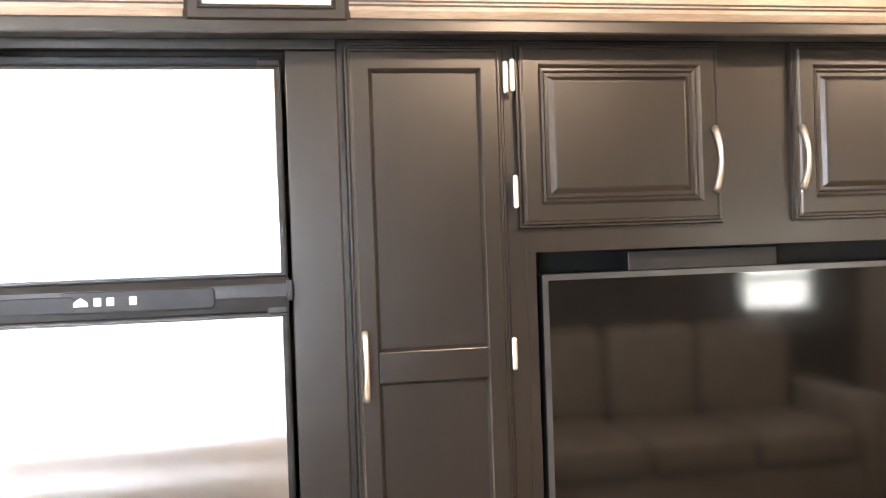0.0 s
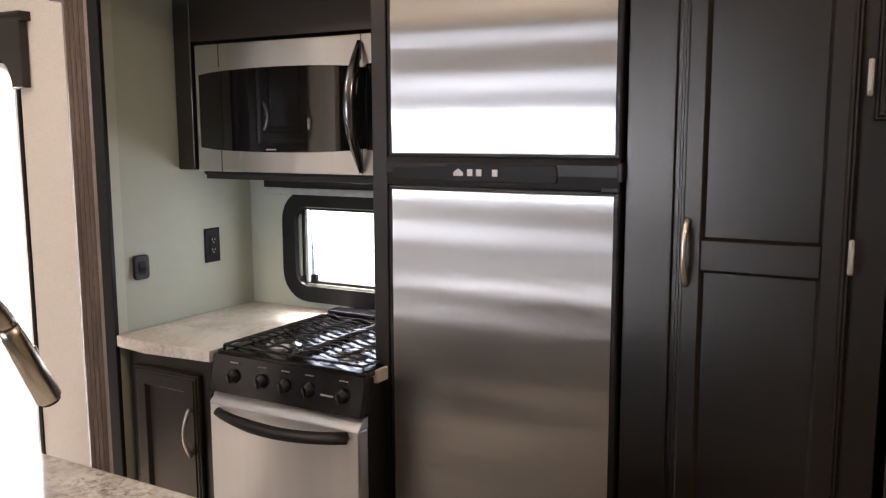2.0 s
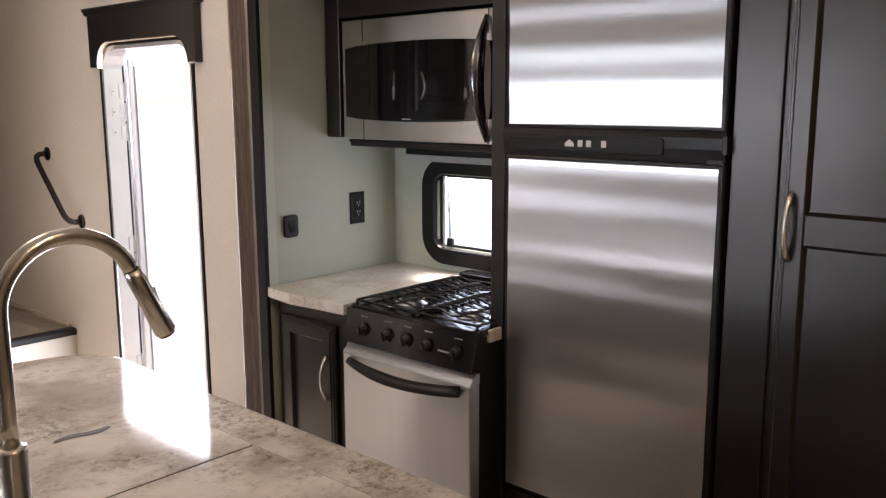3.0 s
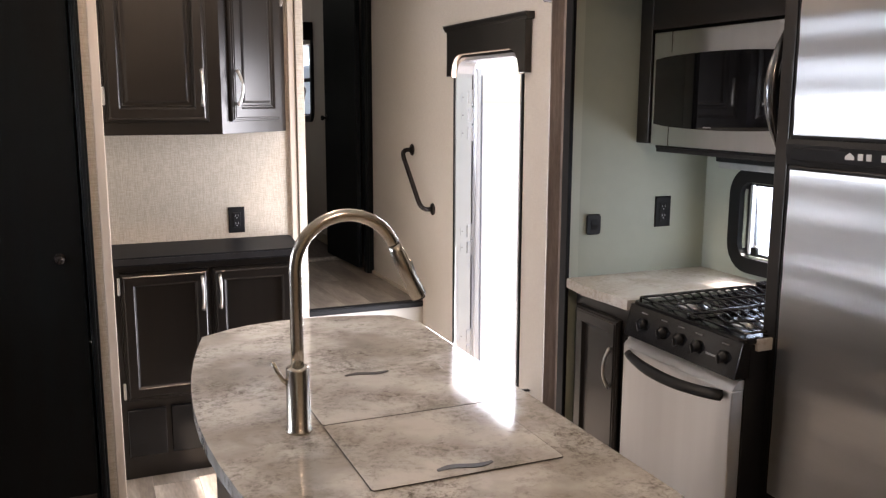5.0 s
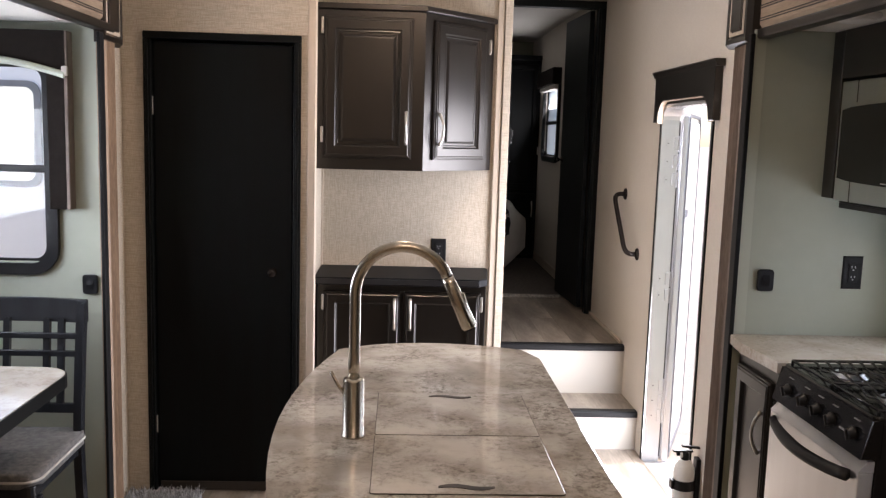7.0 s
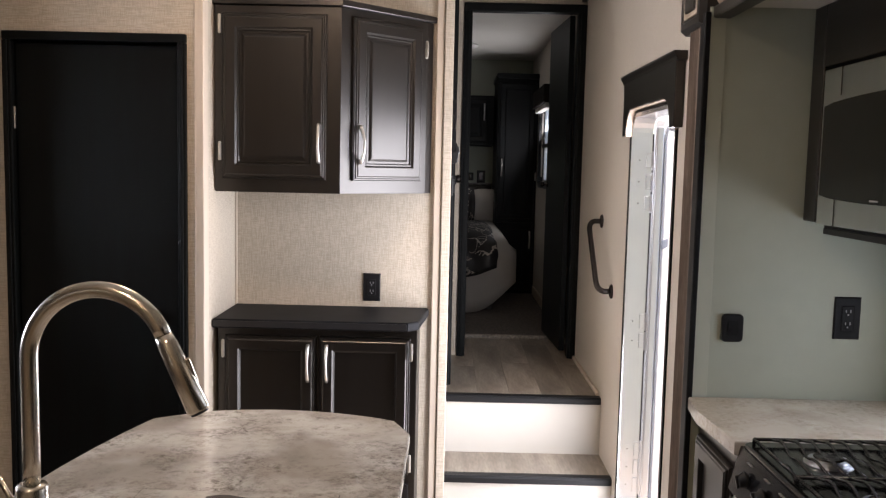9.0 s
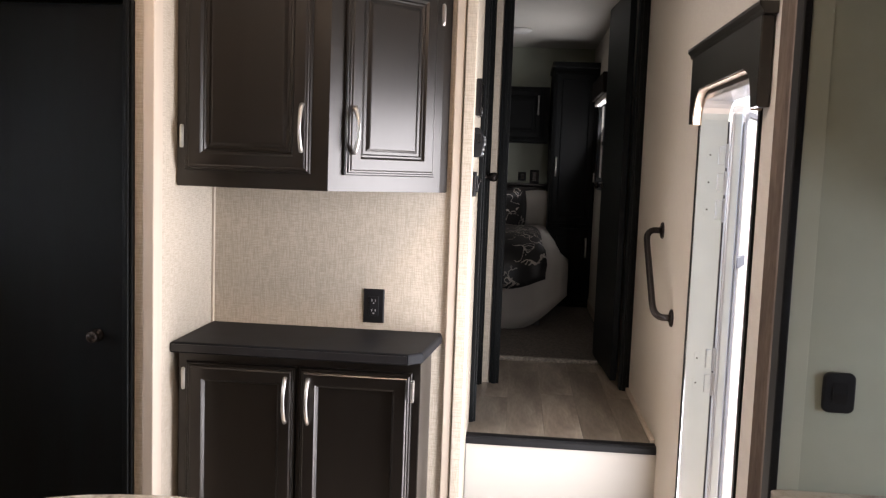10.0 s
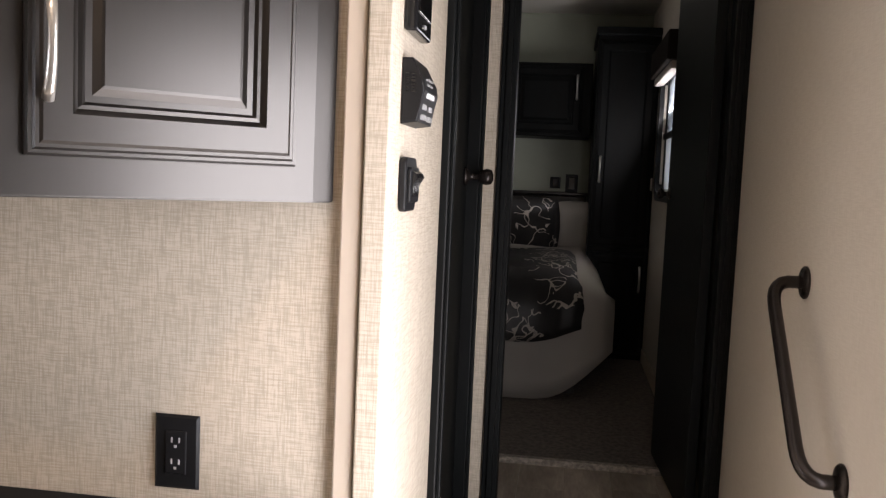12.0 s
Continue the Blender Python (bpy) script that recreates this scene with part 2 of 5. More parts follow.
def part(name, bm, mat, parent, label="", at=None, smooth=False):
    ob = link_mesh(name, bm, mat, smooth)
    ob.parent = parent
    if at is not None:
        ob.matrix_basis = at
    return tagged(ob, label)


def thing(name, m, label, category, group="", kind=""):
    ob = new(name)
    ob.empty_display_size = 0.1
    ob.matrix_basis = m
    return tagged(ob, label, category, group, kind)


def structure(name, bm, mat, label="", category=""):
    return tagged(link_mesh(name, bm, mat), label, category, "", "structure")


def add_box(bm, x0, y0, z0, x1, y1, z1, bevel=0.0, seg=2):
    v = [bm.verts.new((x, y, z)) for x in (x0, x1) for y in (y0, y1) for z in (z0, z1)]
    f = [bm.faces.new([v[i] for i in q]) for q in ((0, 1, 3, 2), (4, 6, 7, 5), (0, 4, 5, 1), (2, 3, 7, 6), (0, 2, 6, 4), (1, 5, 7, 3))]
    if bevel:
        edges = list({e for g in f for e in g.edges})
        bmesh.ops.bevel(bm, geom=edges, offset=bevel, segments=seg, profile=0.5, affect="EDGES")
    return bm


def box(x0, y0, z0, x1, y1, z1, bevel=0.0, seg=2):
    return add_box(bmesh.new(), min(x0, x1), min(y0, y1), min(z0, z1), max(x0, x1), max(y0, y1), max(z0, z1), bevel, seg)


def add_prism(bm, pts, a, b, axis="z", bevel=0.0, seg=2):
    """A closed outline pushed from a to b along an axis. Outline points are (x, y), (x, z) or (y, z)."""
    def put(p, h):
        return {"z": (p[0], p[1], h), "y": (p[0], h, p[1]), "x": (h, p[0], p[1])}[axis]
    lo, hi = [bm.verts.new(put(p, a)) for p in pts], [bm.verts.new(put(p, b)) for p in pts]
    n = len(pts)
    caps = [bm.faces.new(lo[::-1]), bm.faces.new(hi)]
    for i in range(n):
        bm.faces.new((lo[i], lo[(i + 1) % n], hi[(i + 1) % n], hi[i]))
    if bevel:
        bmesh.ops.bevel(bm, geom=list({e for c in caps for e in c.edges}), offset=bevel, segments=seg, profile=0.5, affect="EDGES")
    bmesh.ops.recalc_face_normals(bm, faces=bm.faces)
    return bm


def prism(pts, a, b, axis="z", bevel=0.0, seg=2):
    return add_prism(bmesh.new(), pts, a, b, axis, bevel, seg)


def rounded(x0, y0, x1, y1, r, n=6):
    """Outline of a rectangle with round corners; r is one radius or four (lower left, lower right, upper right, upper left)."""
    rs = r if isinstance(r, tuple) else (r,) * 4
    out = []
    for (cx, cy, sx, sy, a0), q in zip(((x0, y0, 1, 1, 180), (x1, y0, -1, 1, 270), (x1, y1, -1, -1, 0), (x0, y1, 1, -1, 90)), rs):
        for i in range(n + 1):
            a = radians(a0 + 90 * i / n)
            out.append((cx + sx * q + q * math.cos(a), cy + sy * q + q * math.sin(a)))
            if q == 0:
                break
    return out


def ring(outer, inner, a, b, axis="y"):
    """A flat frame between two outlines with the same number of points, with thickness."""
    bm = bmesh.new()
    def put(p, h):
        return {"z": (p[0], p[1], h), "y": (p[0], h, p[1]), "x": (h, p[0], p[1])}[axis]
    rows = [[bm.verts.new(put(p, h)) for p in o] for o, h in ((outer, a), (inner, a), (inner, b), (outer, b))]
    n = len(outer)
    for k in range(4):
        u, w = rows[k], rows[(k + 1) % 4]
        for i in range(n):
            bm.faces.new((u[i], u[(i + 1) % n], w[(i + 1) % n], w[i]))
    bmesh.ops.recalc_face_normals(bm, faces=bm.faces)
    return bm


def add_tube(bm, pts, radius, seg=10, flat=1.0, caps=True):
    """A round bar along points; radius may be a list; flat squeezes the section across its second axis."""
    pts = [Vector(p) for p in pts]
    rows, side = [], None
    for i, p in enumerate(pts):
        d = (pts[min(i + 1, len(pts) - 1)] - pts[max(i - 1, 0)]).normalized()
        if side is None:
            side = d.orthogonal().normalized()
        side = (side - d * side.dot(d)).normalized()
        up = d.cross(side)
        r = radius[i] if isinstance(radius, (list, tuple)) else radius
        rows.append([bm.verts.new(p + side * (r * math.cos(2 * math.pi * k / seg)) + up * (r * flat * math.sin(2 * math.pi * k / seg))) for k in range(seg)])
    for u, w in zip(rows, rows[1:]):
        for k in range(seg):
            bm.faces.new((u[k], u[(k + 1) % seg], w[(k + 1) % seg], w[k]))
    if caps:
        bm.faces.new(rows[0][::-1]), bm.faces.new(rows[-1])
    return bm


def tube(pts, radius, seg=10, flat=1.0):
    return add_tube(bmesh.new(), pts, radius, seg, flat)


def lathe(profile, seg=20, axis="z"):
    """A turned body from (radius, height) pairs."""
    bm = bmesh.new()
    def put(r, a, h):
        c, s = r * math.cos(a), r * math.sin(a)
        return {"z": (c, s, h), "y": (c, h, s), "x": (h, c, s)}[axis]
    rows = [[bm.verts.new(put(r, 2 * math.pi * k / seg, h)) for k in range(seg)] for r, h in profile]
    for u, w in zip(rows, rows[1:]):
        for k in range(seg):
            bm.faces.new((u[k], u[(k + 1) % seg], w[(k + 1) % seg], w[k]))
    bm.faces.new(rows[0][::-1]), bm.faces.new(rows[-1])
    bmesh.ops.recalc_face_normals(bm, faces=bm.faces)
    return bm


def panel_rings(w, h, rings, back=None, hollow=False):
    """Moulded board in the xz plane, facing -y: (inset, depth) steps from the rim inwards; depth counts into the board (+y)."""
    bm = bmesh.new()
    rows = []
    for inset, d in rings:
        rows.append([bm.verts.new(p) for p in ((inset, d, inset), (w - inset, d, inset), (w - inset, d, h - inset), (inset, d, h - inset))])
    for u, q in zip(rows, rows[1:]):
        for k in range(4):
            bm.faces.new((u[k], u[(k + 1) % 4], q[(k + 1) % 4], q[k]))
    if not hollow:
        bm.faces.new(rows[-1])
    if back is not None:
        b = [bm.verts.new((x, back, z)) for x, z in ((0, 0), (w, 0), (w, h), (0, h))]
        for k in range(4):
            bm.faces.new((rows[0][(k + 1) % 4], rows[0][k], b[k], b[(k + 1) % 4]))
        bm.faces.new(b[::-1])
    bmesh.ops.recalc_face_normals(bm, faces=bm.faces)
    return bm


def wavy_sheet(w, h, amp, seed, n=90):
    """Thin rolled sheet in the xz plane, facing -y, with a folded rim and shallow waves that run across it."""
    rng = random.Random(seed)
    waves = [(rng.uniform(9, 16), rng.uniform(0, 6), 0.5), (rng.uniform(22, 34), rng.uniform(0, 6), 0.42), (rng.uniform(48, 70), rng.uniform(0, 6), 0.24)]
    bm = bmesh.new()
    rows = []
    heights = [0.0, *[0.003 + (h - 0.006) * j / n for j in range(n + 1)], h]
    for j, z in enumerate(heights):
        row = []
        for k, x in enumerate((0.0, 0.0025, w * 0.33, w * 0.67, w - 0.0025, w)):
            y = sum(a * math.sin(f * z + p + 0.35 * x) for f, p, a in waves) * amp
            rim = k in (0, 5) or j in (0, len(heights) - 1)
            row.append(bm.verts.new((x, y + 0.0004 if rim else y, z)))
        rows.append(row)
    for a, b in zip(rows, rows[1:]):
        for k in range(5):
            bm.faces.new((a[k], a[k + 1], b[k + 1], b[k]))
    return bm


def slab_with_holes(u0, u1, z0, z1, d0, d1, holes, along):
    """A wall from u0 to u1 and z0 to z1, d0 to d1 thick, with rectangular holes (u0, u1, z0, z1); along 'x' or 'y'."""
    us = sorted({u0, u1, *[max(u0, min(u1, q)) for h in holes for q in h[:2]]})
    zs = sorted({z0, z1, *[max(z0, min(z1, q)) for h in holes for q in h[2:]]})
    bm = bmesh.new()
    solid = lambda i, j: 0 <= i < len(us) - 1 and 0 <= j < len(zs) - 1 and not any(
        h[0] < (us[i] + us[i + 1]) / 2 < h[1] and h[2] < (zs[j] + zs[j + 1]) / 2 < h[3] for h in holes)
    cache = {}
    def vert(u, d, z):
        k = (u, d, z)
        if k not in cache:
            cache[k] = bm.verts.new((u, d, z) if along == "x" else (d, u, z))
        return cache[k]
    def quad(*q):
        bm.faces.new([vert(*p) for p in q])
    for i in range(len(us) - 1):
        for j in range(len(zs) - 1):
            if not solid(i, j):
                continue
            a, b, c, d = us[i], us[i + 1], zs[j], zs[j + 1]
            quad((a, d0, c), (b, d0, c), (b, d0, d), (a, d0, d))
            quad((a, d1, c), (a, d1, d), (b, d1, d), (b, d1, c))
            if not solid(i - 1, j):
                quad((a, d0, c), (a, d0, d), (a, d1, d), (a, d1, c))
            if not solid(i + 1, j):
                quad((b, d0, c), (b, d1, c), (b, d1, d), (b, d0, d))
            if not solid(i, j - 1):
                quad((a, d0, c), (a, d1, c), (b, d1, c), (b, d0, c))
            if not solid(i, j + 1):
                quad((a, d0, d), (b, d0, d), (b, d1, d), (a, d1, d))
    bmesh.ops.recalc_face_normals(bm, faces=bm.faces)
    return bm


# ---- setting: floors, walls, ceilings ----
LEFT, FRONT, REAR, CEILZ = -2.365, 3.80, -6.6, 2.46
DECK = 0.465

structure("ground", box(-500, -500, -0.95, 500, 500, -0.9), material("gravel_yard", (0.33, 0.305, 0.285), 0.9, second=(0.27, 0.25, 0.232), scale=9, bump=0.4, fine=0.5), "pale gravel yard outside the trailer", "ground")
floor = structure("floor", box(-3.10, REAR, -0.06, 0.62, -0.30, -0.006), PLANK, "grey wood plank vinyl floor", "floor")
structure("wall_right", slab_with_holes(-1.53, FRONT, -0.1, CEILZ, 0.0, 0.06, [(-1.09, -0.42, -0.02, 1.735), (2.28, 2.92, 1.42, 1.98)], "y"), PLAINWALL, "beige linen-textured side wall", "wall")
structure("wall_right_upper", box(0.0, REAR, 2.075, 0.06, -1.53, CEILZ), PLAINWALL, "beige linen wall above the slide-out", "wall")
structure("wall_bath", slab_with_holes(LEFT, -1.60, 0.0, CEILZ, -0.85, -0.80, [(-2.25, -1.67, 0.0, 1.915)], "x"), LINEN, "beige linen wall round the bathroom door", "wall")
structure("wall_niche_side", box(-1.64, -0.80, 0.0, -1.60, -0.33, CEILZ), LINEN, "beige linen side of the cabinet niche", "wall")
structure("wall_niche_back", box(-1.64, -0.33, 0.0, -0.72, -0.29, CEILZ), LINEN, "beige linen wall behind the small cabinets", "wall")
structure("wall_hall", slab_with_holes(-0.29, 0.86, 0.0, CEILZ, -0.76, -0.72, [(0.22, 0.82, DECK, 2.3)], "y"), LINEN, "beige linen wall of the hallway", "wall")
structure("wall_bedroom", slab_with_holes(-1.9, 0.0, DECK, CEILZ, 0.86, 0.90, [(-0.655, -0.01, DECK, 2.36)], "x"), LINEN, "beige partition round the bedroom doorway", "wall")
structure("wall_front", box(-2.2, FRONT, 0.0, 0.06, FRONT + 0.05, CEILZ), VINYL, "pale bedroom end wall", "wall")
structure("wall_bedroom_side", box(-2.25, 0.86, 0.0, -2.2, FRONT, CEILZ), LINEN, "beige bedroom side wall", "wall")
structure("wall_bath_back", box(-2.4, 0.60, 0.0, -1.9, 0.86, CEILZ), LINEN, "plain wall closing the bathroom", "wall")
structure("wall_left", box(LEFT - 0.06, -1.02, -0.1, LEFT, 0.60, CEILZ), LINEN, "beige side wall next to the bathroom door", "wall")
structure("wall_left_upper", box(LEFT - 0.06, REAR, 2.0, LEFT, -1.02, CEILZ), LINEN, "beige wall above the dinette slide-out", "wall")
structure("wall_rear", box(-3.1, REAR - 0.05, -0.1, 0.62, REAR, CEILZ), LINEN, "beige rear wall", "wall")
structure("ceiling", box(-3.1, REAR, CEILZ, 0.62, FRONT + 0.05, CEILZ + 0.05), CEIL, "pale ceiling panel", "ceiling")
# kitchen slide-out
structure("wall_slide_end", box(-0.05, -1.555, -0.05, 0.56, -1.531, 1.945), VINYL, "pale grey-green end wall of the kitchen slide-out", "wall")
structure("wall_slide_out", slab_with_holes(REAR, -1.555, -0.05, 2.0, 0.56, 0.60, [(-2.39, -1.775, 0.985, 1.25)], "y"), VINYL, "pale outer wall of the kitchen slide-out", "wall")
structure("ceiling_slide", box(0.0, REAR, 1.945, 0.62, -1.53, 2.0), CEIL, "pale ceiling of the kitchen slide-out", "ceiling")
# dinette slide-out
structure("wall_dinette_end", slab_with_holes(-3.05, LEFT - 0.004, -0.05, 2.0, -1.08, -1.03, [(-2.957, -2.587, 1.03, 1.78)], "x"), VINYL, "pale end wall of the dinette slide-out", "wall")
structure("wall_dinette_out", slab_with_holes(REAR, -1.08, -0.05, 2.0, -3.05, -3.0, [(-2.48, -1.32, 1.12, 1.64), (-6.29, -5.81, 1.0, 1.43)], "y"), TAUPE, "unseen outer wall of the dinette slide-out, darkened to dim reflections", "wall")
structure("ceiling_dinette", box(-3.05, REAR, 1.94, LEFT, -1.03, 2.0), CEIL, "pale ceiling of the dinette slide-out", "ceiling")
# raised deck and steps
LOWER = 0.20
deck_floor = structure("floor_deck", box(-2.2, 0.03, DECK - 0.05, 0.0, 1.40, DECK - 0.006), PLANK, "grey wood plank hallway floor up two steps", "floor")
# two unseen pieces added to keep daylight from leaking past the bathroom door
structure("floor_bath", box(LEFT, -0.30, -0.06, -0.72, 0.0, -0.006), PLANK, "unseen plank floor added to block light in the bathroom", "floor")
structure("wall_deck_light_block", box(LEFT, 0.0, -0.1, -0.72, 0.028, DECK - 0.05), LINEN, "unseen wall added under the deck to block light", "wall")
structure("carpet", box(-2.2, 1.37, DECK - 0.05, 0.0, FRONT, DECK + 0.014, 0.006), CARPET, "brown-grey bedroom carpet", "carpet")
# edge coloured paler than the carpet to show hall light falling on it
structure("carpet_edge", prism([(1.362, DECK - 0.004), (1.358, DECK + 0.010), (1.366, DECK + 0.020), (1.39, DECK + 0.021), (1.405, DECK + 0.0145)], -0.72, 0.0, "x"), material("hall_lit_carpet_edge", (0.34, 0.30, 0.255), 0.95, second=(0.16, 0.14, 0.12), scale=70, bump=1.0, fine=0.7), "rolled front edge of the bedroom carpet, paled for hall light", "carpet")
structure("riser_upper", box(-0.718, 0.012, LOWER, 0.0, 0.05, DECK - 0.02), RISER, "pale riser of the upper step", "step")
structure("tread_lower", box(-0.718, -0.30, LOWER - 0.03, 0.0, 0.012, LOWER), PLANK, "grey wood step tread", "step")
structure("riser_lower", box(-0.718, -0.295, 0.0, 0.0, -0.26, LOWER - 0.03), RISER, "pale riser of the lower step", "step")
for nm, y, z in (("nosing_upper", 0.0, DECK), ("nosing_lower", -0.315, LOWER)):
    structure(nm, prism([(y, z - 0.026), (y + 0.012, z - 0.03), (y + 0.05, z - 0.03), (y + 0.05, z + 0.004), (y + 0.008, z + 0.004), (y, z - 0.004)], -0.72, -0.002, "x"), BLACKSOFT, "dark step nosing", "trim")

# ---- trims of the setting ----
def trim_box(name, *a, mat=WOOD, bevel=0.003, label="dark trim strip"):
    return structure(name, box(*a, bevel), mat, label, "trim")


def fluted(name, m, w, h, mat, back):
    """Fluted casing board in its own xz plane, facing -y, reaching back to the wall."""
    t = thing(name, m, "brown fluted casing board with dark edges", "trim", "", "structure")
    pts, n = [(0, back), (0, -0.012)], 4
    for i in range(n):
        a, b = w * (0.14 + 0.72 * i / n), w * (0.14 + 0.72 * (i + 1) / n)
        pts += [(a, -0.018), (a + 0.22 * (b - a), -0.007), (b - 0.22 * (b - a), -0.007), (b, -0.018)]
    pts += [(w, -0.012), (w, back)]
    part("board", prism(pts, 0, h), mat, t)
    for i in range(n):
        a, d = w * (0.14 + 0.72 * i / n), w * 0.72 / n
        part("groove", box(a + 0.30 * d, -0.0085, 0.0, a + 0.66 * d, -0.0065, h), GROOVE, t, "dark groove")
    return t


def rosette(name, m, w, h, back=0.03):
    t = thing(name, m, "dark corner block with a pale inlaid square", "trim", "corner blocks", "structure")
    part("block", panel_rings(w, h, [(0, 0), (0.012, -0.018), (0.028, -0.018), (0.034, -0.012)], back), WOOD, t)
    part("inlay", ring(rounded(0.038, 0.038, w - 0.038, h - 0.038, 0.0, 1), rounded(0.05, 0.05, w - 0.05, h - 0.05, 0.0, 1), -0.017, -0.011), PALETRIM, t, "pale inlay")
    part("boss", box(0.054, -0.022, 0.054, w - 0.054, -0.011, h - 0.054, 0.004), WOOD, t)
    return t


R90 = -90  # parts that face the room from the kitchen side
fluted("slide_casing_kitchen", pose(-0.045, -1.405, 0.0, 0, 0, R90), 0.118, 1.925, TRIM, 0.044)
trim_box("slide_bead", -0.049, -1.5585, 0.0, -0.008, -1.555, 1.94, mat=BEAD, bevel=0.001, label="pale bead along the slide-out wall")
trim_box("slide_gasket_kitchen", -0.066, -1.569, 0.0, -0.05, -1.524, 1.93, mat=BLACKSOFT, label="black slide-out seal strip")
rosette("corner_block", pose(-0.058, -1.352, 1.897, 0, 0, R90), 0.20, 0.30, 0.056)
rosette("corner_block", pose(-0.030, -2.904, 1.931, 0, 0, R90), 0.317, 0.30)
fluted("slide_casing_dinette", pose(LEFT + 0.018, -1.146, 0.0, 0, 0, 90), 0.124, 1.92, CASING, 0.016)
trim_box("slide_gasket_dinette", LEFT + 0.022, -1.196, 0.0, LEFT + 0.034, -1.148, 1.90, mat=BLACKSOFT, label="black slide-out seal strip")
rosette("corner_block", pose(LEFT + 0.020, -1.165, 1.866, 0, 0, 90), 0.23, 0.30, 0.018)


def fascia(name, m, length):
    """Long header board over a slide-out with dark grooves and a dark lower rail."""
    t = thing(name, m, "long stained header board with dark grooves", "trim", "", "structure")
    part("board", prism([(0.02, 0.0), (0.0, 0.0), (-0.012, 0.018), (-0.012, 0.10), (0.0, 0.112), (0.02, 0.112)], 0, length, "x"), FASCIA, t)
    for z in (0.026, 0.034, 0.068, 0.076, 0.098):
        part("groove", box(0, -0.0145, z, length, -0.010, z + 0.0035), GROOVE, t)
    part("lower_rail", box(0, -0.02, -0.03, length, 0.03, 0.002, 0.006), WOOD, t)
    part("upper_rail", box(0, -0.02, 0.108, length, 0.03, 0.128, 0.005), WOOD, t)
    return t


fascia("header_board_kitchen", pose(-0.022, -1.46, 1.945, 0, 0, R90), 4.9)
fascia("header_board_dinette", pose(LEFT + 0.022, -5.9, 1.94, 0, 0, 90), 4.85)

# corner strips of the hallway and niche
trim_box("corner_strip", -0.785, -0.345, 0.0, -0.755, -0.33, CEILZ, mat=PALETRIM, label="pale vertical corner strip")
trim_box("corner_strip", -0.752, -0.352, 0.0, -0.716, -0.30, CEILZ, mat=LINEN, label="linen-covered wall corner")
trim_box("corner_strip", -1.612, -0.862, 0.0, -1.58, -0.80, CEILZ, mat=PALETRIM, label="pale vertical corner strip")
trim_box("corner_strip", -1.60, -0.345, 0.0, -1.592, -0.33, 1.41, mat=PALETRIM, bevel=0.002, label="pale inside corner bead")
trim_box("deck_shoe", -0.016, 0.052, DECK, -0.001, 0.84, DECK + 0.018, mat=PALETRIM, label="pale shoe moulding along the deck")
trim_box("crown_strip", -0.03, -0.3, CEILZ - 0.05, -0.002, 0.86, CEILZ, label="dark strip at the ceiling")


def casing(name, m, w, h, d, width, mat, label):
    """Door casing: two legs and a head, stepped profile, in its own xz plane facing -y."""
    t = thing(name, m, label, "trim", "", "structure")
    for x in (0, w - width):
        leg = box(x, -0.016, 0, x + width, d, h - width, 0.004)
        add_box(leg, x + width * 0.3, -0.024, 0, x + width * 0.7, -0.014, h - width, 0.003)
        part("leg", leg, mat, t)
    head = box(0, -0.016, h - width, w, d, h, 0.004)
    part("head", head, mat, t)
    return t


casing("bath_door_casing", pose(-2.275, -0.852, 0.0), 0.635, 1.945, 0.045, 0.03, BLACKDOOR, "black casing round the bathroom door")
casing("hall_door_casing", pose(-0.718, 0.83, DECK, 0, 0, 90) @ pose(-0.64, 0, 0), 0.65, 1.88, 0.04, 0.045, BLACKDOOR, "black casing of the hallway bathroom door")
casing("bedroom_door_casing", pose(-0.66, 0.858, DECK), 0.66, 1.93, 0.05, 0.045, BLACKDOOR, "black casing round the bedroom doorway")

# boards of the floor and deck: separate planks over the base sheet
def lay_boards(parent, x0, x1, y0, y1, z, wid, lens, rng, limit=300):
    meshes, count = {}, 0
    x = x0
    while x < x1 - 0.005:
        w = min(wid, x1 - x)
        y = y0 - rng.random() * 0.8
        while y < y1:
            ln = rng.choice(lens)
            a, b = max(y, y0), min(y + ln, y1)
            if b - a > 0.03 and count < limit:
                key = (round(w, 3), round(b - a, 3))
                if key not in meshes:
                    bm = bmesh.new()
                    add_prism(bm, [(0.0008, 0.0008), (w - 0.0008, 0.0008), (w - 0.0008, b - a - 0.0008), (0.0008, b - a - 0.0008)], 0, 0.006)
                    me = bpy.data.meshes.new("plank")
                    bm.to_mesh(me)
                    bm.free()
                    me.materials.append(PLANK)
                    meshes[key] = me
                ob = new("plank", meshes[key])
                ob.parent = parent
                ob.location = (x, a, z - 0.006)
                count += 1
            y += ln
        x += wid


# ---- doors ----
def round_knob(parent, m, mat=BRONZE):
    return part("knob", lathe([(0.020, 0.0), (0.020, 0.004), (0.008, 0.008), (0.007, 0.020), (0.014, 0.025), (0.018, 0.034), (0.015, 0.041), (0.007, 0.044)], 20, "y"), mat, parent, "dark round knob", m, True)


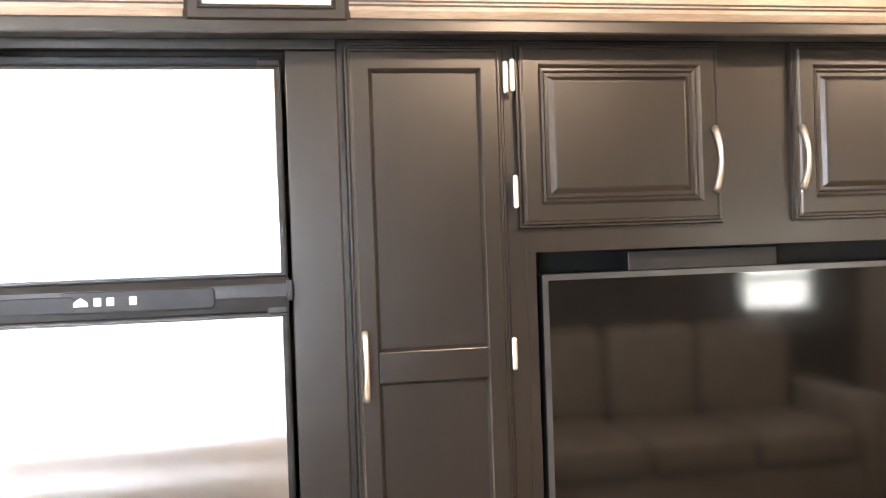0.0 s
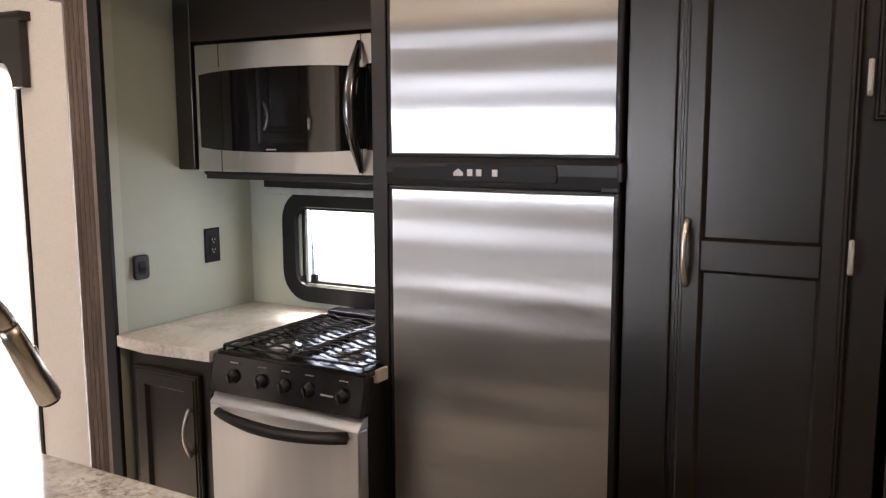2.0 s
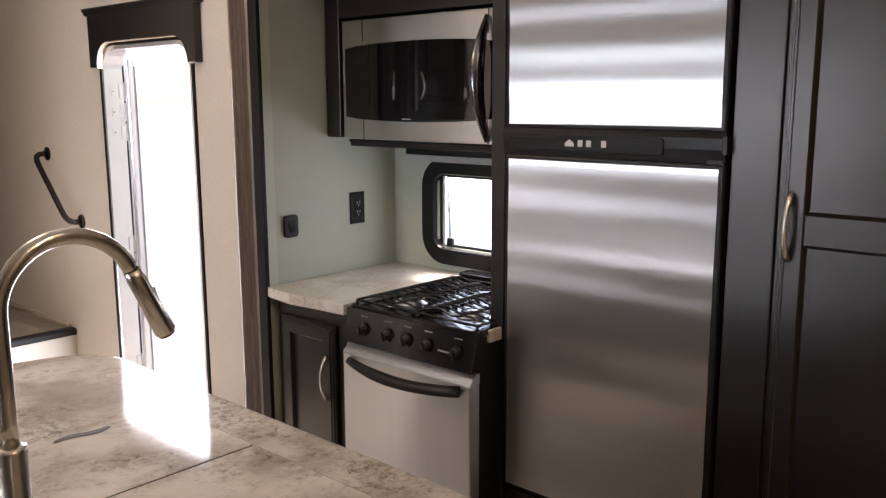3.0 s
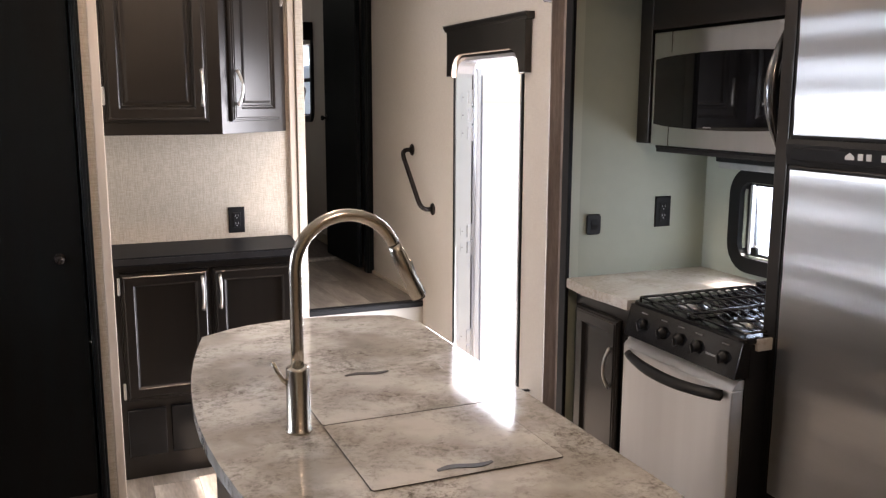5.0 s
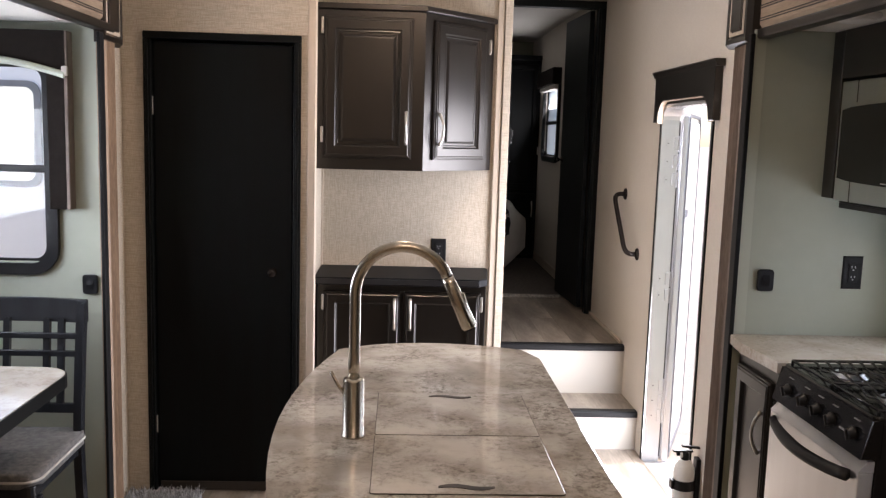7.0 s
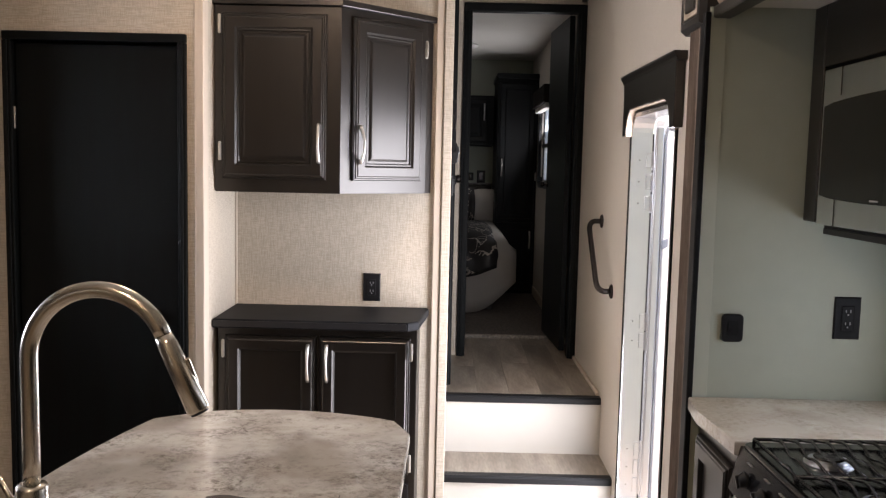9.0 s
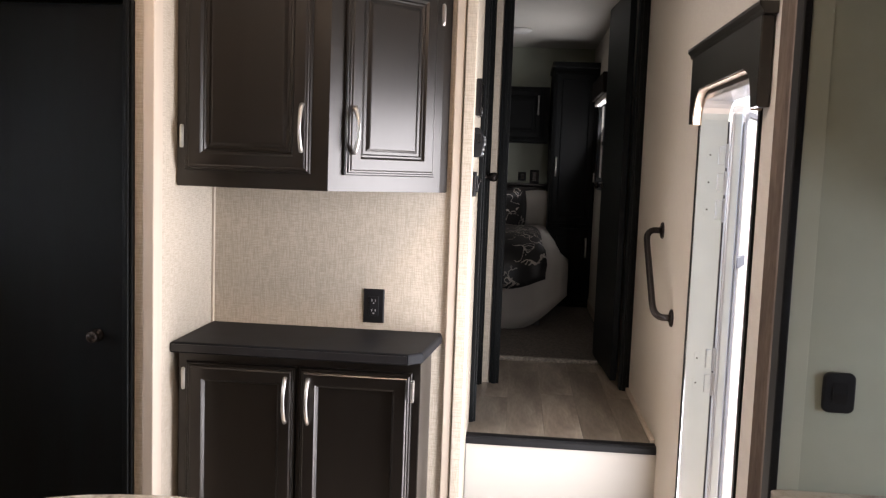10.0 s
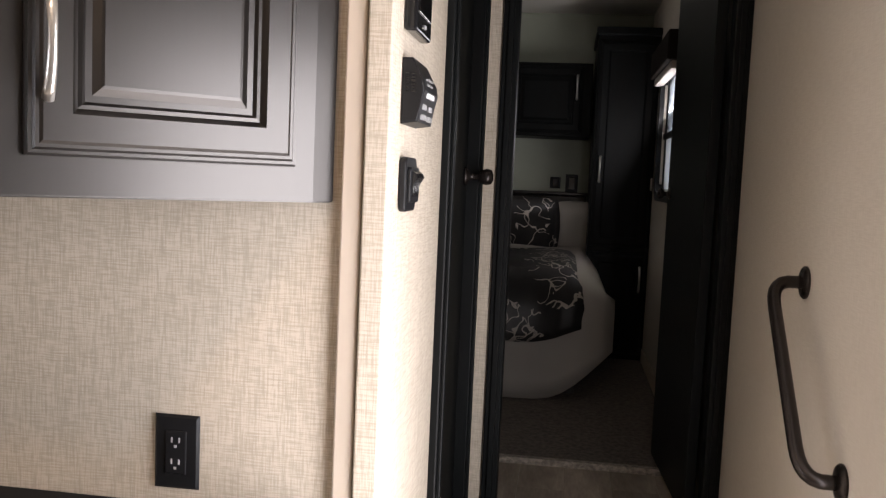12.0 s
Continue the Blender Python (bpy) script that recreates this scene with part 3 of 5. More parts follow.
def bath_door():
    d = thing("door_bathroom", pose(-2.242, -0.838, 0.012), "flat black bathroom door, closed, with a round knob", "door", "", "structure")
    leaf = part("leaf", box(0, 0, 0, 0.565, 0.03, 1.895, 0.003), BLACKDOOR, d)
    round_knob(leaf, pose(0.485, 0, 0.955, 0, 0, 0) @ Matrix.Diagonal((1, -1, 1, 1)))
    for z in (0.25, 1.6):
        part("hinge", tube([(-0.004, -0.006, z), (-0.004, -0.006, z + 0.075)], 0.005, 8), PULL, leaf)
    part("kick_strip", box(0.01, -0.006, -0.01, 0.555, 0.0, 0.03, 0.002), GROOVE, leaf)
    return d


def hall_door():
    d = thing("door_hall", pose(-0.735, 0.80, DECK + 0.01, 0, 0, 90) @ pose(-0.565, 0, 0), "flat black hallway bathroom door, closed", "door", "", "structure")
    leaf = part("leaf", box(0, 0, 0, 0.55, 0.03, 1.82, 0.003), BLACKDOOR, d)
    round_knob(leaf, pose(0.50, 0, 0.975) @ Matrix.Diagonal((1.25, -1.75, 1.25, 1)))
    return d


def bedroom_door():
    d = thing("door_bedroom", pose(-0.05, 0.93, DECK + 0.025, 0, 0, 93.2), "flat black bedroom door, open against the wall", "door", "", "structure")
    leaf = part("leaf", box(0, -0.0, 0, 0.60, 0.03, 1.86, 0.003), BLACKDOOR, d)
    round_knob(leaf, pose(0.55, 0.03, 0.93))
    round_knob(leaf, pose(0.55, 0.0, 0.93) @ Matrix.Diagonal((1, -0.6, 1, 1)))
    return d


bath_door(), hall_door(), bedroom_door()


def entry_door():
    d = thing("door_entry", pose(0, -0.42, 0), "open trailer entry door in a white aluminium frame", "door", "", "structure")
    # lining of the opening
    out = rounded(-0.67, -0.02, 0.0, 1.735, (0, 0, 0.085, 0.085))
    inn = rounded(-0.655, -0.005, -0.015, 1.72, (0, 0, 0.075, 0.075))
    lin = part("frame", ring(out, inn, -0.004, 0.078, "x"), ALU, d, "white aluminium door frame")
    out2 = rounded(-0.70, -0.02, 0.03, 1.77, (0, 0, 0.10, 0.10))
    part("outer_flange", ring(out2, out, 0.062, 0.066, "x"), ALU, lin)
    part("inner_bead", ring(rounded(-0.685, -0.02, 0.015, 1.752, (0, 0, 0.09, 0.09)), out, -0.006, 0.0, "x"), BLACKDOOR, lin, "black inner bead")
    for z in (0.20, 0.275, 0.35, 0.80, 0.88, 1.355, 1.44, 1.525):
        h = part("hinge", box(0.056, -0.020, z, 0.077, -0.010, z + 0.06, 0.003), ALU, lin, "white door hinge")
        part("pin", tube([(0.084, -0.018, z - 0.008), (0.084, -0.018, z + 0.066)], 0.007, 8), ALU, h)
        part("plate", box(0.022, -0.0168, z + 0.012, 0.038, -0.0145, z + 0.048, 0.0005), ALU, h)
        part("screw", lathe([(0.0, -0.0178), (0.003, -0.0175), (0.0032, -0.0166)], 8, "y"), GROOVE, h, "", pose(0.030, 0, z + 0.03))
    part("seam", box(0.0785, -0.0185, 0.02, 0.083, -0.0135, 1.66, 0.0), BLACK, lin, "dark seam beside the hinges")
    part("screen_frame", box(0.088, -0.036, 0.0, 0.122, -0.014, 1.69, 0.008, 3), ALU, d, "white screen door edge")
    part("screen_seal", box(0.1222, -0.034, 0.02, 0.128, -0.020, 1.66, 0.002), material("pale_grey_seal", (0.40, 0.42, 0.46), 0.5, scale=20), d, "grey seal strip")
    # the leaf, swung out past square
    leaf = part("leaf", prism(rounded(0, -0.02, 0.66, 1.72, (0.01, 0.01, 0.08, 0.08)), -0.02, 0.02, "y", 0.004), ALU, d, "white entry door leaf, swung open", pose(0.11, 0.02, 0, 0, 0, 66))
    part("inner_panel", prism(rounded(0.07, 0.05, 0.60, 1.66, 0.06), -0.026, -0.019, "y", 0.003), WHITE, leaf, "white inner door panel")
    part("weather_strip", ring(rounded(0.02, 0.0, 0.64, 1.70, 0.08), rounded(0.036, 0.016, 0.624, 1.684, 0.07), -0.028, -0.019), material("grey_rubber", (0.16, 0.17, 0.19), 0.6, scale=20), leaf, "grey weather strip")
    part("strap", box(0.0, -0.034, 1.20, 0.13, -0.026, 1.235, 0.002), material("blue_grey_strap", (0.13, 0.15, 0.18), 0.7, scale=20), leaf, "blue-grey check strap")
    part("sill", box(-0.02, -0.655, -0.02, 0.16, -0.015, -0.004, 0.003), ALU, d, "metal sill")
    return d


entry_door()


def door_valance():
    t = thing("door_valance", pose(-0.002, -0.378, 1.650, 0, 0, R90), "dark wooden valance over the entry door", "valance")
    w, h, leg, r = 0.785, 0.218, 0.055, 0.085
    pts = [(0.0, h), (0.0, 0.0), (leg, 0.0), (leg, 0.012)]
    pts += [(leg + r + r * math.cos(radians(a)), 0.015 + r * math.sin(radians(a))) for a in range(180, 89, -15)]
    pts += [(w - leg - r + r * math.cos(radians(a)), 0.015 + r * math.sin(radians(a))) for a in range(90, -1, -15)]
    pts += [(w - leg, 0.012), (w - leg, 0.0), (w, 0.0), (w, h)]
    part("board", prism(pts, -0.03, 0.0, "y", 0.004), WOOD_H, t)
    lip = [p for p in pts[2:-2]]
    inner = [(x + (0.004 if x < w / 2 else -0.004), z - 0.004) for x, z in lip]
    part("edge_lip", prism(lip + inner[::-1], -0.027, -0.001, "y"), CASING, t, "tan inner edge")
    part("crown", prism([(0.0, h - 0.012), (-0.031, h - 0.012), (-0.034, h - 0.002), (-0.042, h + 0.008), (-0.042, h + 0.016), (0.0, h + 0.016)], -0.018, w + 0.018, "x"), WOOD_H, t)
    return t


door_valance()


def grab_rail():
    t = thing("grab_rail", pose(0, 0, 0), "dark bronze grab rail screwed to the wall", "handrail")
    a, b = Vector((0.0, 0.16, 1.275)), Vector((0.0, -0.135, 0.985))
    ax, bx = a + Vector((-0.065, 0, 0)), b + Vector((-0.065, 0, 0))
    d = (bx - ax).normalized()
    pts = [a]
    for k in range(7):
        q = k / 6
        p = (1 - q) ** 2 * (a + Vector((-0.02, 0, 0))) + 2 * q * (1 - q) * (ax + d * -0.005) + q * q * (ax + d * 0.06)
        pts.append(p)
    for k in range(7):
        q = k / 6
        pts.append((1 - q) ** 2 * (bx - d * 0.06) + 2 * q * (1 - q) * (bx + d * 0.005) + q * q * (b + Vector((-0.02, 0, 0))))
    pts.append(b)
    part("bar", tube(pts, 0.0125, 12), BRONZE, t, smooth=True)
    for p in (a, b):
        part("flange", lathe([(0.032, 0.0), (0.032, -0.004), (0.028, -0.008), (0.015, -0.012)], 20, "x"), BRONZE, t, "", Matrix.Translation(p), True)
    return t


grab_rail()


# ---- cabinet pieces ----
def pull(parent, m, length=0.12):
    """Arched bar pull; stands along z, bows out to -y."""
    pts = []
    for i in range(13):
        q = i / 12
        pts.append((0, -0.004 - 0.026 * math.sin(math.pi * q) ** 0.8, (q - 0.5) * length))
    rad = [0.0045 + 0.002 * abs(2 * i / 12 - 1) for i in range(13)]
    return part("handle", tube(pts, rad, 8, 1.2), PULL, parent, "satin nickel bow handle", m, True)


def hinge(parent, m):
    bm = box(-0.0055, -0.010, -0.029, 0.006, 0.0, 0.029, 0.004)
    add_box(bm, -0.0035, -0.014, -0.022, 0.0035, -0.008, 0.022, 0.002)
    return part("hinge", bm, PULL, parent, "small nickel hinge", m)


def raised_door(parent, m, w, h, handle=None, hinges=(), flat=False, rails=(), mat=WOOD):
    """A framed cabinet door standing at m, facing -y; handle (x, z); hinges [(x, z)]."""
    d = part("door", panel_rings(w, h, [(0, 0.012), (0.003, 0.006), (0.007, 0.006), (0.010, 0.001), (0.014, 0.001), (0.018, -0.002), (0.05, -0.002), (0.053, 0.001)], 0.02, True), mat, parent, "", m)
    i = 0.053
    if flat:
        cuts = [i, *[r for r in rails], h - i]
        for k in range(0, len(cuts), 2):
            z0, z1 = cuts[k], cuts[k + 1]
            part("panel", panel_rings(w - 2 * i, z1 - z0, [(0, 0.0), (0.006, 0.0085), (0.012, 0.0085)]), mat, d, "", pose(i, 0.001, z0))
        for k in range(1, len(cuts) - 1, 2):
            part("rail", box(i, -0.002, cuts[k], w - i, 0.018, cuts[k + 1], 0.002), mat, d)
    else:
        part("panel", panel_rings(w - 2 * i, h - 2 * i, [(0, 0.0), (0.004, 0.005), (0.009, 0.004), (0.013, 0.009), (0.021, 0.009), (0.030, 0.003), (0.034, 0.002)]), mat, d, "", pose(i, 0.001, i))
    if handle:
        pull(d, pose(handle[0], -0.002, handle[1]) @ Matrix.Diagonal((1, 1, 1.15, 1)))
    for x, z in hinges:
        hinge(d, pose(x, -0.001, z) @ Matrix.Diagonal((1, 1, 1.2, 1)))
    return d


# ---- fridge wall ----
FACE = 0.062


def fridge_cabinet():
    t = thing("fridge_surround", pose(FACE, -2.43, 0, 0, 0, R90), "dark wooden surround built round the refrigerator", "cabinet")
    part("side_panel", box(0.0, 0.0, 0.0, 0.018, 0.49, 1.94), WOOD, t)
    part("stile", box(0.0, -0.012, 0.0, 0.045, 0.0, 1.905, 0.003), WOOD, t)
    part("stile", box(0.66, -0.006, 0.0, 0.765, 0.02, 1.905, 0.003), WOOD, t)
    part("rail", box(0.0, -0.012, 1.905, 0.765, 0.02, 1.944, 0.003), WOOD_H, t)
    part("rail", box(0.045, -0.006, 0.0, 0.66, 0.02, 0.44, 0.003), WOOD_H, t)
    part("side_panel", box(0.745, 0.02, 0.0, 0.763, 0.49, 1.94), WOOD, t)
    return t


fridge_cabinet()


def refrigerator():
    t = thing("refrigerator", pose(FACE + 0.002, -2.478, 0.44, 0, 0, R90), "stainless steel two-door trailer refrigerator with black trim", "refrigerator")
    w, zc, zt = 0.604, 0.925, 1.423
    part("cabinet", box(0.005, 0.015, 0.0, w - 0.005, 0.46, zt + 0.035, 0.004), BLACK, t)
    for nm, z0, z1, lab in (("lower_door", 0.02, zc, "large lower steel door"), ("freezer_door", 1.015, zt, "upper steel freezer door")):
        d = part(nm, box(0.0, -0.016, z0 - 0.012, w, 0.015, z1 + 0.012, 0.006), BLACK, t, lab)
        part("steel_panel", wavy_sheet(w - 0.028, z1 - z0, 0.0012 if z0 < 0.5 else 0.002, int(z0 * 50)), STEEL, d, "brushed steel panel", pose(0.014, -0.019, z0), True)
        part("hinge_cap", box(w - 0.045, -0.02, z1 + 0.006, w - 0.002, 0.0, z1 + 0.022, 0.004), BLACK, d)
    c = part("control_strip", prism([(0, 0.0), (-0.018, 0.0), (-0.024, 0.03), (-0.024, 0.055), (-0.016, 0.068), (0, 0.068)], 0.0, w, "x"), BLACK, t, "black control strip", pose(0, 0, zc + 0.012))
    part("grip", prism(rounded(0.02, 0.014, 0.20, 0.046, 0.012, 4), -0.028, -0.02, "y", 0.002), BLACKSOFT, c)
    part("control_panel", prism(rounded(0.17, 0.012, 0.46, 0.054, 0.01, 4), -0.027, -0.02, "y", 0.002), BLACKSOFT, c)
    for x in (0.232, 0.256, 0.298):
        part("button", box(x, -0.029, 0.026, x + 0.014, -0.026, 0.042, 0.001), MARK, c)
    part("symbol", prism([(0.195, 0.026), (0.221, 0.026), (0.221, 0.034), (0.208, 0.043), (0.195, 0.034)], -0.029, -0.026, "y"), MARK, c)
    part("latch", box(w - 0.004, -0.03, 0.02, w + 0.008, 0.0, 0.062, 0.002), BLACK, c)
    return t


refrigerator()


def pantry():
    t = thing("pantry_cabinet", pose(FACE, -3.195, 0, 0, 0, R90), "tall dark pantry cabinet with a two-panel door", "cabinet")
    part("body", box(0.0, 0.002, 0.0, 0.39, 0.49, 1.944), WOOD, t)
    d = raised_door(t, pose(0.012, -0.022, 0.10), 0.336, 1.815, (0.024, 1.155), [(0.337, 1.745), (0.337, 1.165)], True, (1.118, 1.182))
    return t


pantry()


def media_cabinet():
    t = thing("media_cabinet", pose(FACE, -3.585, 0, 0, 0, R90), "dark wooden cabinet wall with a recess for the television", "cabinet")
    part("body", slab_with_holes(0.0, 1.45, 0.0, 1.944, 0.0, 0.02, [(0.02, 1.28, 0.62, 1.475)], "x"), WOOD, t)
    part("recess", box(0.0, 0.11, 0.60, 1.45, 0.13, 1.5), BLACKDOOR, t)
    part("shelf", box(0.02, 0.02, 1.475, 1.28, 0.11, 1.495), BLACKDOOR, t)
    raised_door(t, pose(-0.018, -0.020, 1.525), 0.468, 0.398, (0.445, 0.14), [(-0.008, 0.325), (-0.008, 0.08)])
    raised_door(t, pose(0.62, -0.020, 1.525), 0.455, 0.398, (0.015, 0.14), [(0.463, 0.325), (0.463, 0.08)])
    return t


media_cabinet()


def television():
    t = thing("television", pose(FACE + 0.03, -3.625, 0.66, 0, 0, R90), "flat black television in the cabinet recess", "television")
    w, h = 1.10, 0.765
    part("housing", box(0.0, 0.002, 0.0, w, 0.05, h, 0.005), BLACK, t)
    part("bezel", ring(rounded(0, 0, w, h, 0.004, 2), rounded(0.013, 0.018, w - 0.013, h - 0.013, 0.002, 2), -0.006, 0.004), material("dark_grey_bezel", (0.035, 0.036, 0.04), 0.3, scale=10), t)
    part("screen", box(0.012, -0.001, 0.017, w - 0.012, 0.003, h - 0.012), material("dark_screen", (0.0025, 0.0025, 0.003), 0.07, scale=4, spec=0.6), t, "dark reflective screen")
    part("mount", box(0.20, 0.0, h, 0.56, 0.05, h + 0.045, 0.003), BLACK, t)
    return t


television()


# ---- range, microwave, counter ----
def counter_cabinet():
    t = thing("base_cabinet", pose(-0.035, -1.565, 0, 0, 0, R90), "dark base cabinet with one framed door", "cabinet")
    part("body", box(0.035, 0.0, 0.0, 0.37, 0.58, 0.868), WOOD, t)
    raised_door(t, pose(0.06, -0.021, 0.12), 0.265, 0.70, (0.235, 0.53), [], True)
    return t


counter_cabinet()


def counter_top():
    t = thing("kitchen_countertop", pose(0, 0, 0.868), "beige marbled laminate countertop beside the range", "countertop")
    part("slab", prism([(-0.075, -1.70), (-0.06, -1.56), (0.555, -1.56), (0.555, -2.43), (0.50, -2.43), (0.50, -1.945), (-0.06, -1.945)], 0, 0.035, "z", 0.004), MARBLE_LIT, t)
    part("end_strip", box(0.0, -2.428, 0.0, 0.50, -2.475 + 0.005, 0.035, 0.003), MARBLE_LIT, t)
    return t


counter_top()


def range_stove():
    t = thing("gas_range", pose(-0.06, -1.95, 0, 0, 0, R90), "black and stainless gas range with an oven", "stove")
    w = 0.515
    part("body", box(0.006, 0.03, 0.05, w - 0.006, 0.57, 0.885, 0.004), BLACK, t)
    part("control_panel", prism([(0.04, 0.795), (-0.012, 0.795), (0.012, 0.895), (0.04, 0.895)], 0.0, w, "x", 0.003), BLACKGLOSS, t, "black control panel")
    for x in (0.085, 0.185, 0.265, 0.345, 0.455):
        k = part("knob", lathe([(0.019, 0.0), (0.019, -0.005), (0.015, -0.008), (0.0135, -0.018), (0.010, -0.020)], 18, "y"), BLACK, t, "black control knob", pose(x, 0.0, 0.845, 13), True)
        part("grip", box(-0.0035, -0.025, -0.015, 0.0035, -0.017, 0.015, 0.002), BLACK, k)
        for dx in (-0.014, -0.004, 0.006):
            part("marking", box(x + dx, 0.0028, 0.8785, x + dx + 0.006, 0.0075, 0.8805), MARK_GREY, t)
    part("marking", box(0.385, -0.0035, 0.834, 0.425, 0.0025, 0.839), MARK_GREY, t)
    door = part("oven_door", box(0.004, -0.014, 0.23, w - 0.004, 0.028, 0.760, 0.004), STEEL_UP, t, "stainless oven door")
    part("top_bevel", prism([(-0.0145, 0.7605), (0.010, 0.789), (0.028, 0.789), (0.028, 0.7605)], 0.004, w - 0.004, "x", 0.001), STEEL_UP, door, "bright bevelled top edge")
    part("door_edge", box(-0.002, -0.006, 0.232, 0.006, 0.028, 0.78, 0.002), BLACK, door)
    pts = [(0.035 + 0.445 * i / 14, -0.020 - 0.030 * math.sin(math.pi * i / 14) ** 0.7, 0.742 - 0.014 * math.sin(math.pi * i / 14)) for i in range(15)]
    part("handle", tube(pts, [0.012 + 0.006 * min(1, 3 * i / 14) for i in range(15)], 10, 0.5), BLACK, door, "black bowed oven handle", None, True)
    part("drawer", box(0.004, -0.010, 0.06, w - 0.004, 0.028, 0.222, 0.006), STEEL_UP, t, "lower drawer front")
    top = part("cooktop", prism(rounded(0.002, 0.015, w - 0.002, 0.565, 0.02, 4), 0.888, 0.905, "z", 0.005), BLACKGLOSS, t, "glossy black cooktop")
    part("glass_cover", prism(rounded(0.02, 0.50, w - 0.02, 0.565, 0.015, 4), 0.905, 0.93, "z", 0.005), BLACKGLOSS, t, "folded black glass cover")
    for x, y, r in ((0.14, 0.15, 0.042), (0.38, 0.15, 0.042), (0.26, 0.36, 0.036)):
        b = part("burner", lathe([(r * 1.2, 0.0), (r * 1.2, 0.002), (r * 1.05, 0.003), (r, 0.006), (r, 0.009), (r * 0.8, 0.011)], 24), STEEL_UP, top, "steel gas burner", pose(x, y, 0.905), True)
        part("cap", lathe([(r * 0.72, 0.0), (r * 0.75, 0.003), (r * 0.6, 0.0045)], 20), IRON, b, "", pose(0, 0, 0.0105), True)
    for g0, g1 in ((0.02, 0.255), (0.26, 0.495)):
        g = bmesh.new()
        z = 0.916
        add_tube(g, [(g0, 0.035, z), (g1, 0.035, z), (g1, 0.48, z), (g0, 0.48, z), (g0, 0.035, z)], 0.0042, 6)
        for i in range(1, 13):
            y = 0.035 + 0.445 * i / 13
            pts = []
            for k in range(11):
                q = k / 10
                pts.append((g0 + (g1 - g0) * q, y + 0.006 * math.sin(2 * math.pi * q), z + 0.007 - 0.006 * math.cos(4 * math.pi * q)))
            add_tube(g, pts, 0.0034, 6)
        for x in (g0, g1):
            for y in (0.035, 0.48):
                add_tube(g, [(x, y, z), (x, y, 0.905)], 0.0042, 6)
        part("grate", g, IRON, t, "black wire grate", None, True)
    return t


range_stove()


def microwave_cabinet():
    t = thing("microwave_cabinet", pose(0.222, -1.562, 1.39, 0, 0, R90), "dark wooden cabinet box round the microwave", "cabinet")
    part("side_panel", box(0.0, 0.0, 0.0, 0.072, 0.345, 0.553, 0.003), WOOD, t)
    part("top_panel", box(0.072, 0.0, 0.395, 0.86, 0.345, 0.553, 0.003), WOOD_H, t)
    return t


microwave_cabinet()


def microwave():
    t = thing("microwave_oven", pose(0.218, -1.655, 1.375, 0, 0, R90), "stainless over-the-range microwave with a smoked window", "microwave")
    w, h = 0.765, 0.40
    part("housing", box(0.0, 0.02, 0.0, w, 0.36, h, 0.004), BLACK, t)
    front = box(0.0, -0.002, 0.012, w, 0.02, h, 0.005)
    f = part("front", front, STEEL_UP, t, "brushed steel front")
    arc = []
    for i in range(13):
        q = i / 12
        arc.append((0.018 + 0.628 * q, 0.086 - 0.013 * math.sin(math.pi * q) ** 0.6))
    for i in range(13):
        q = 1 - i / 12
        arc.append((0.018 + 0.628 * q, 0.308 + 0.015 * math.sin(math.pi * q) ** 0.6))
    part("window", prism(arc, -0.006, 0.0, "y", 0.002), SMOKED, f, "smoked glass window")
    part("control_panel", box(0.648, -0.007, 0.082, 0.765, 0.0, 0.318, 0.002), SMOKED, f, "black control panel")
    for i in range(4):
        for j in range(3):
            part("button", box(0.672 + 0.032 * j, -0.009, 0.10 + 0.026 * i, 0.692 + 0.032 * j, -0.006, 0.112 + 0.026 * i, 0.001), material("grey_button", (0.10, 0.10, 0.11), 0.4, scale=10) if (i, j) == (0, 0) else bpy.data.materials["grey_button"], f)
    part("display", box(0.68, -0.009, 0.25, 0.76, -0.006, 0.29, 0.001), WHITE, f, "pale display")
    for x in (0.10, 0.628):
        part("seam", box(x, -0.0035, 0.013, x + 0.0022, 0.0, 0.085, 0.0), GROOVE, f)
        part("seam", box(x, -0.0035, 0.33, x + 0.0022, 0.0, 0.399, 0.0), GROOVE, f)
    pts = [(0.628, -0.006 - 0.048 * math.sin(math.pi * i / 14), 0.02 + 0.36 * i / 14) for i in range(15)]
    part("handle", tube(pts, [0.007 + 0.015 * math.sin(math.pi * i / 14) for i in range(15)], 14, 0.7), SMOKED_STEEL, f, "bowed dark chrome handle", None, True)
    part("vent", box(0.02, 0.01, -0.012, w - 0.02, 0.34, 0.004, 0.002), BLACK, t, "black underside vent")
    part("badge", box(0.285, -0.0085, 0.079, 0.322, -0.005, 0.083, 0.0005), MARK_GREY, f)
    return t


microwave()


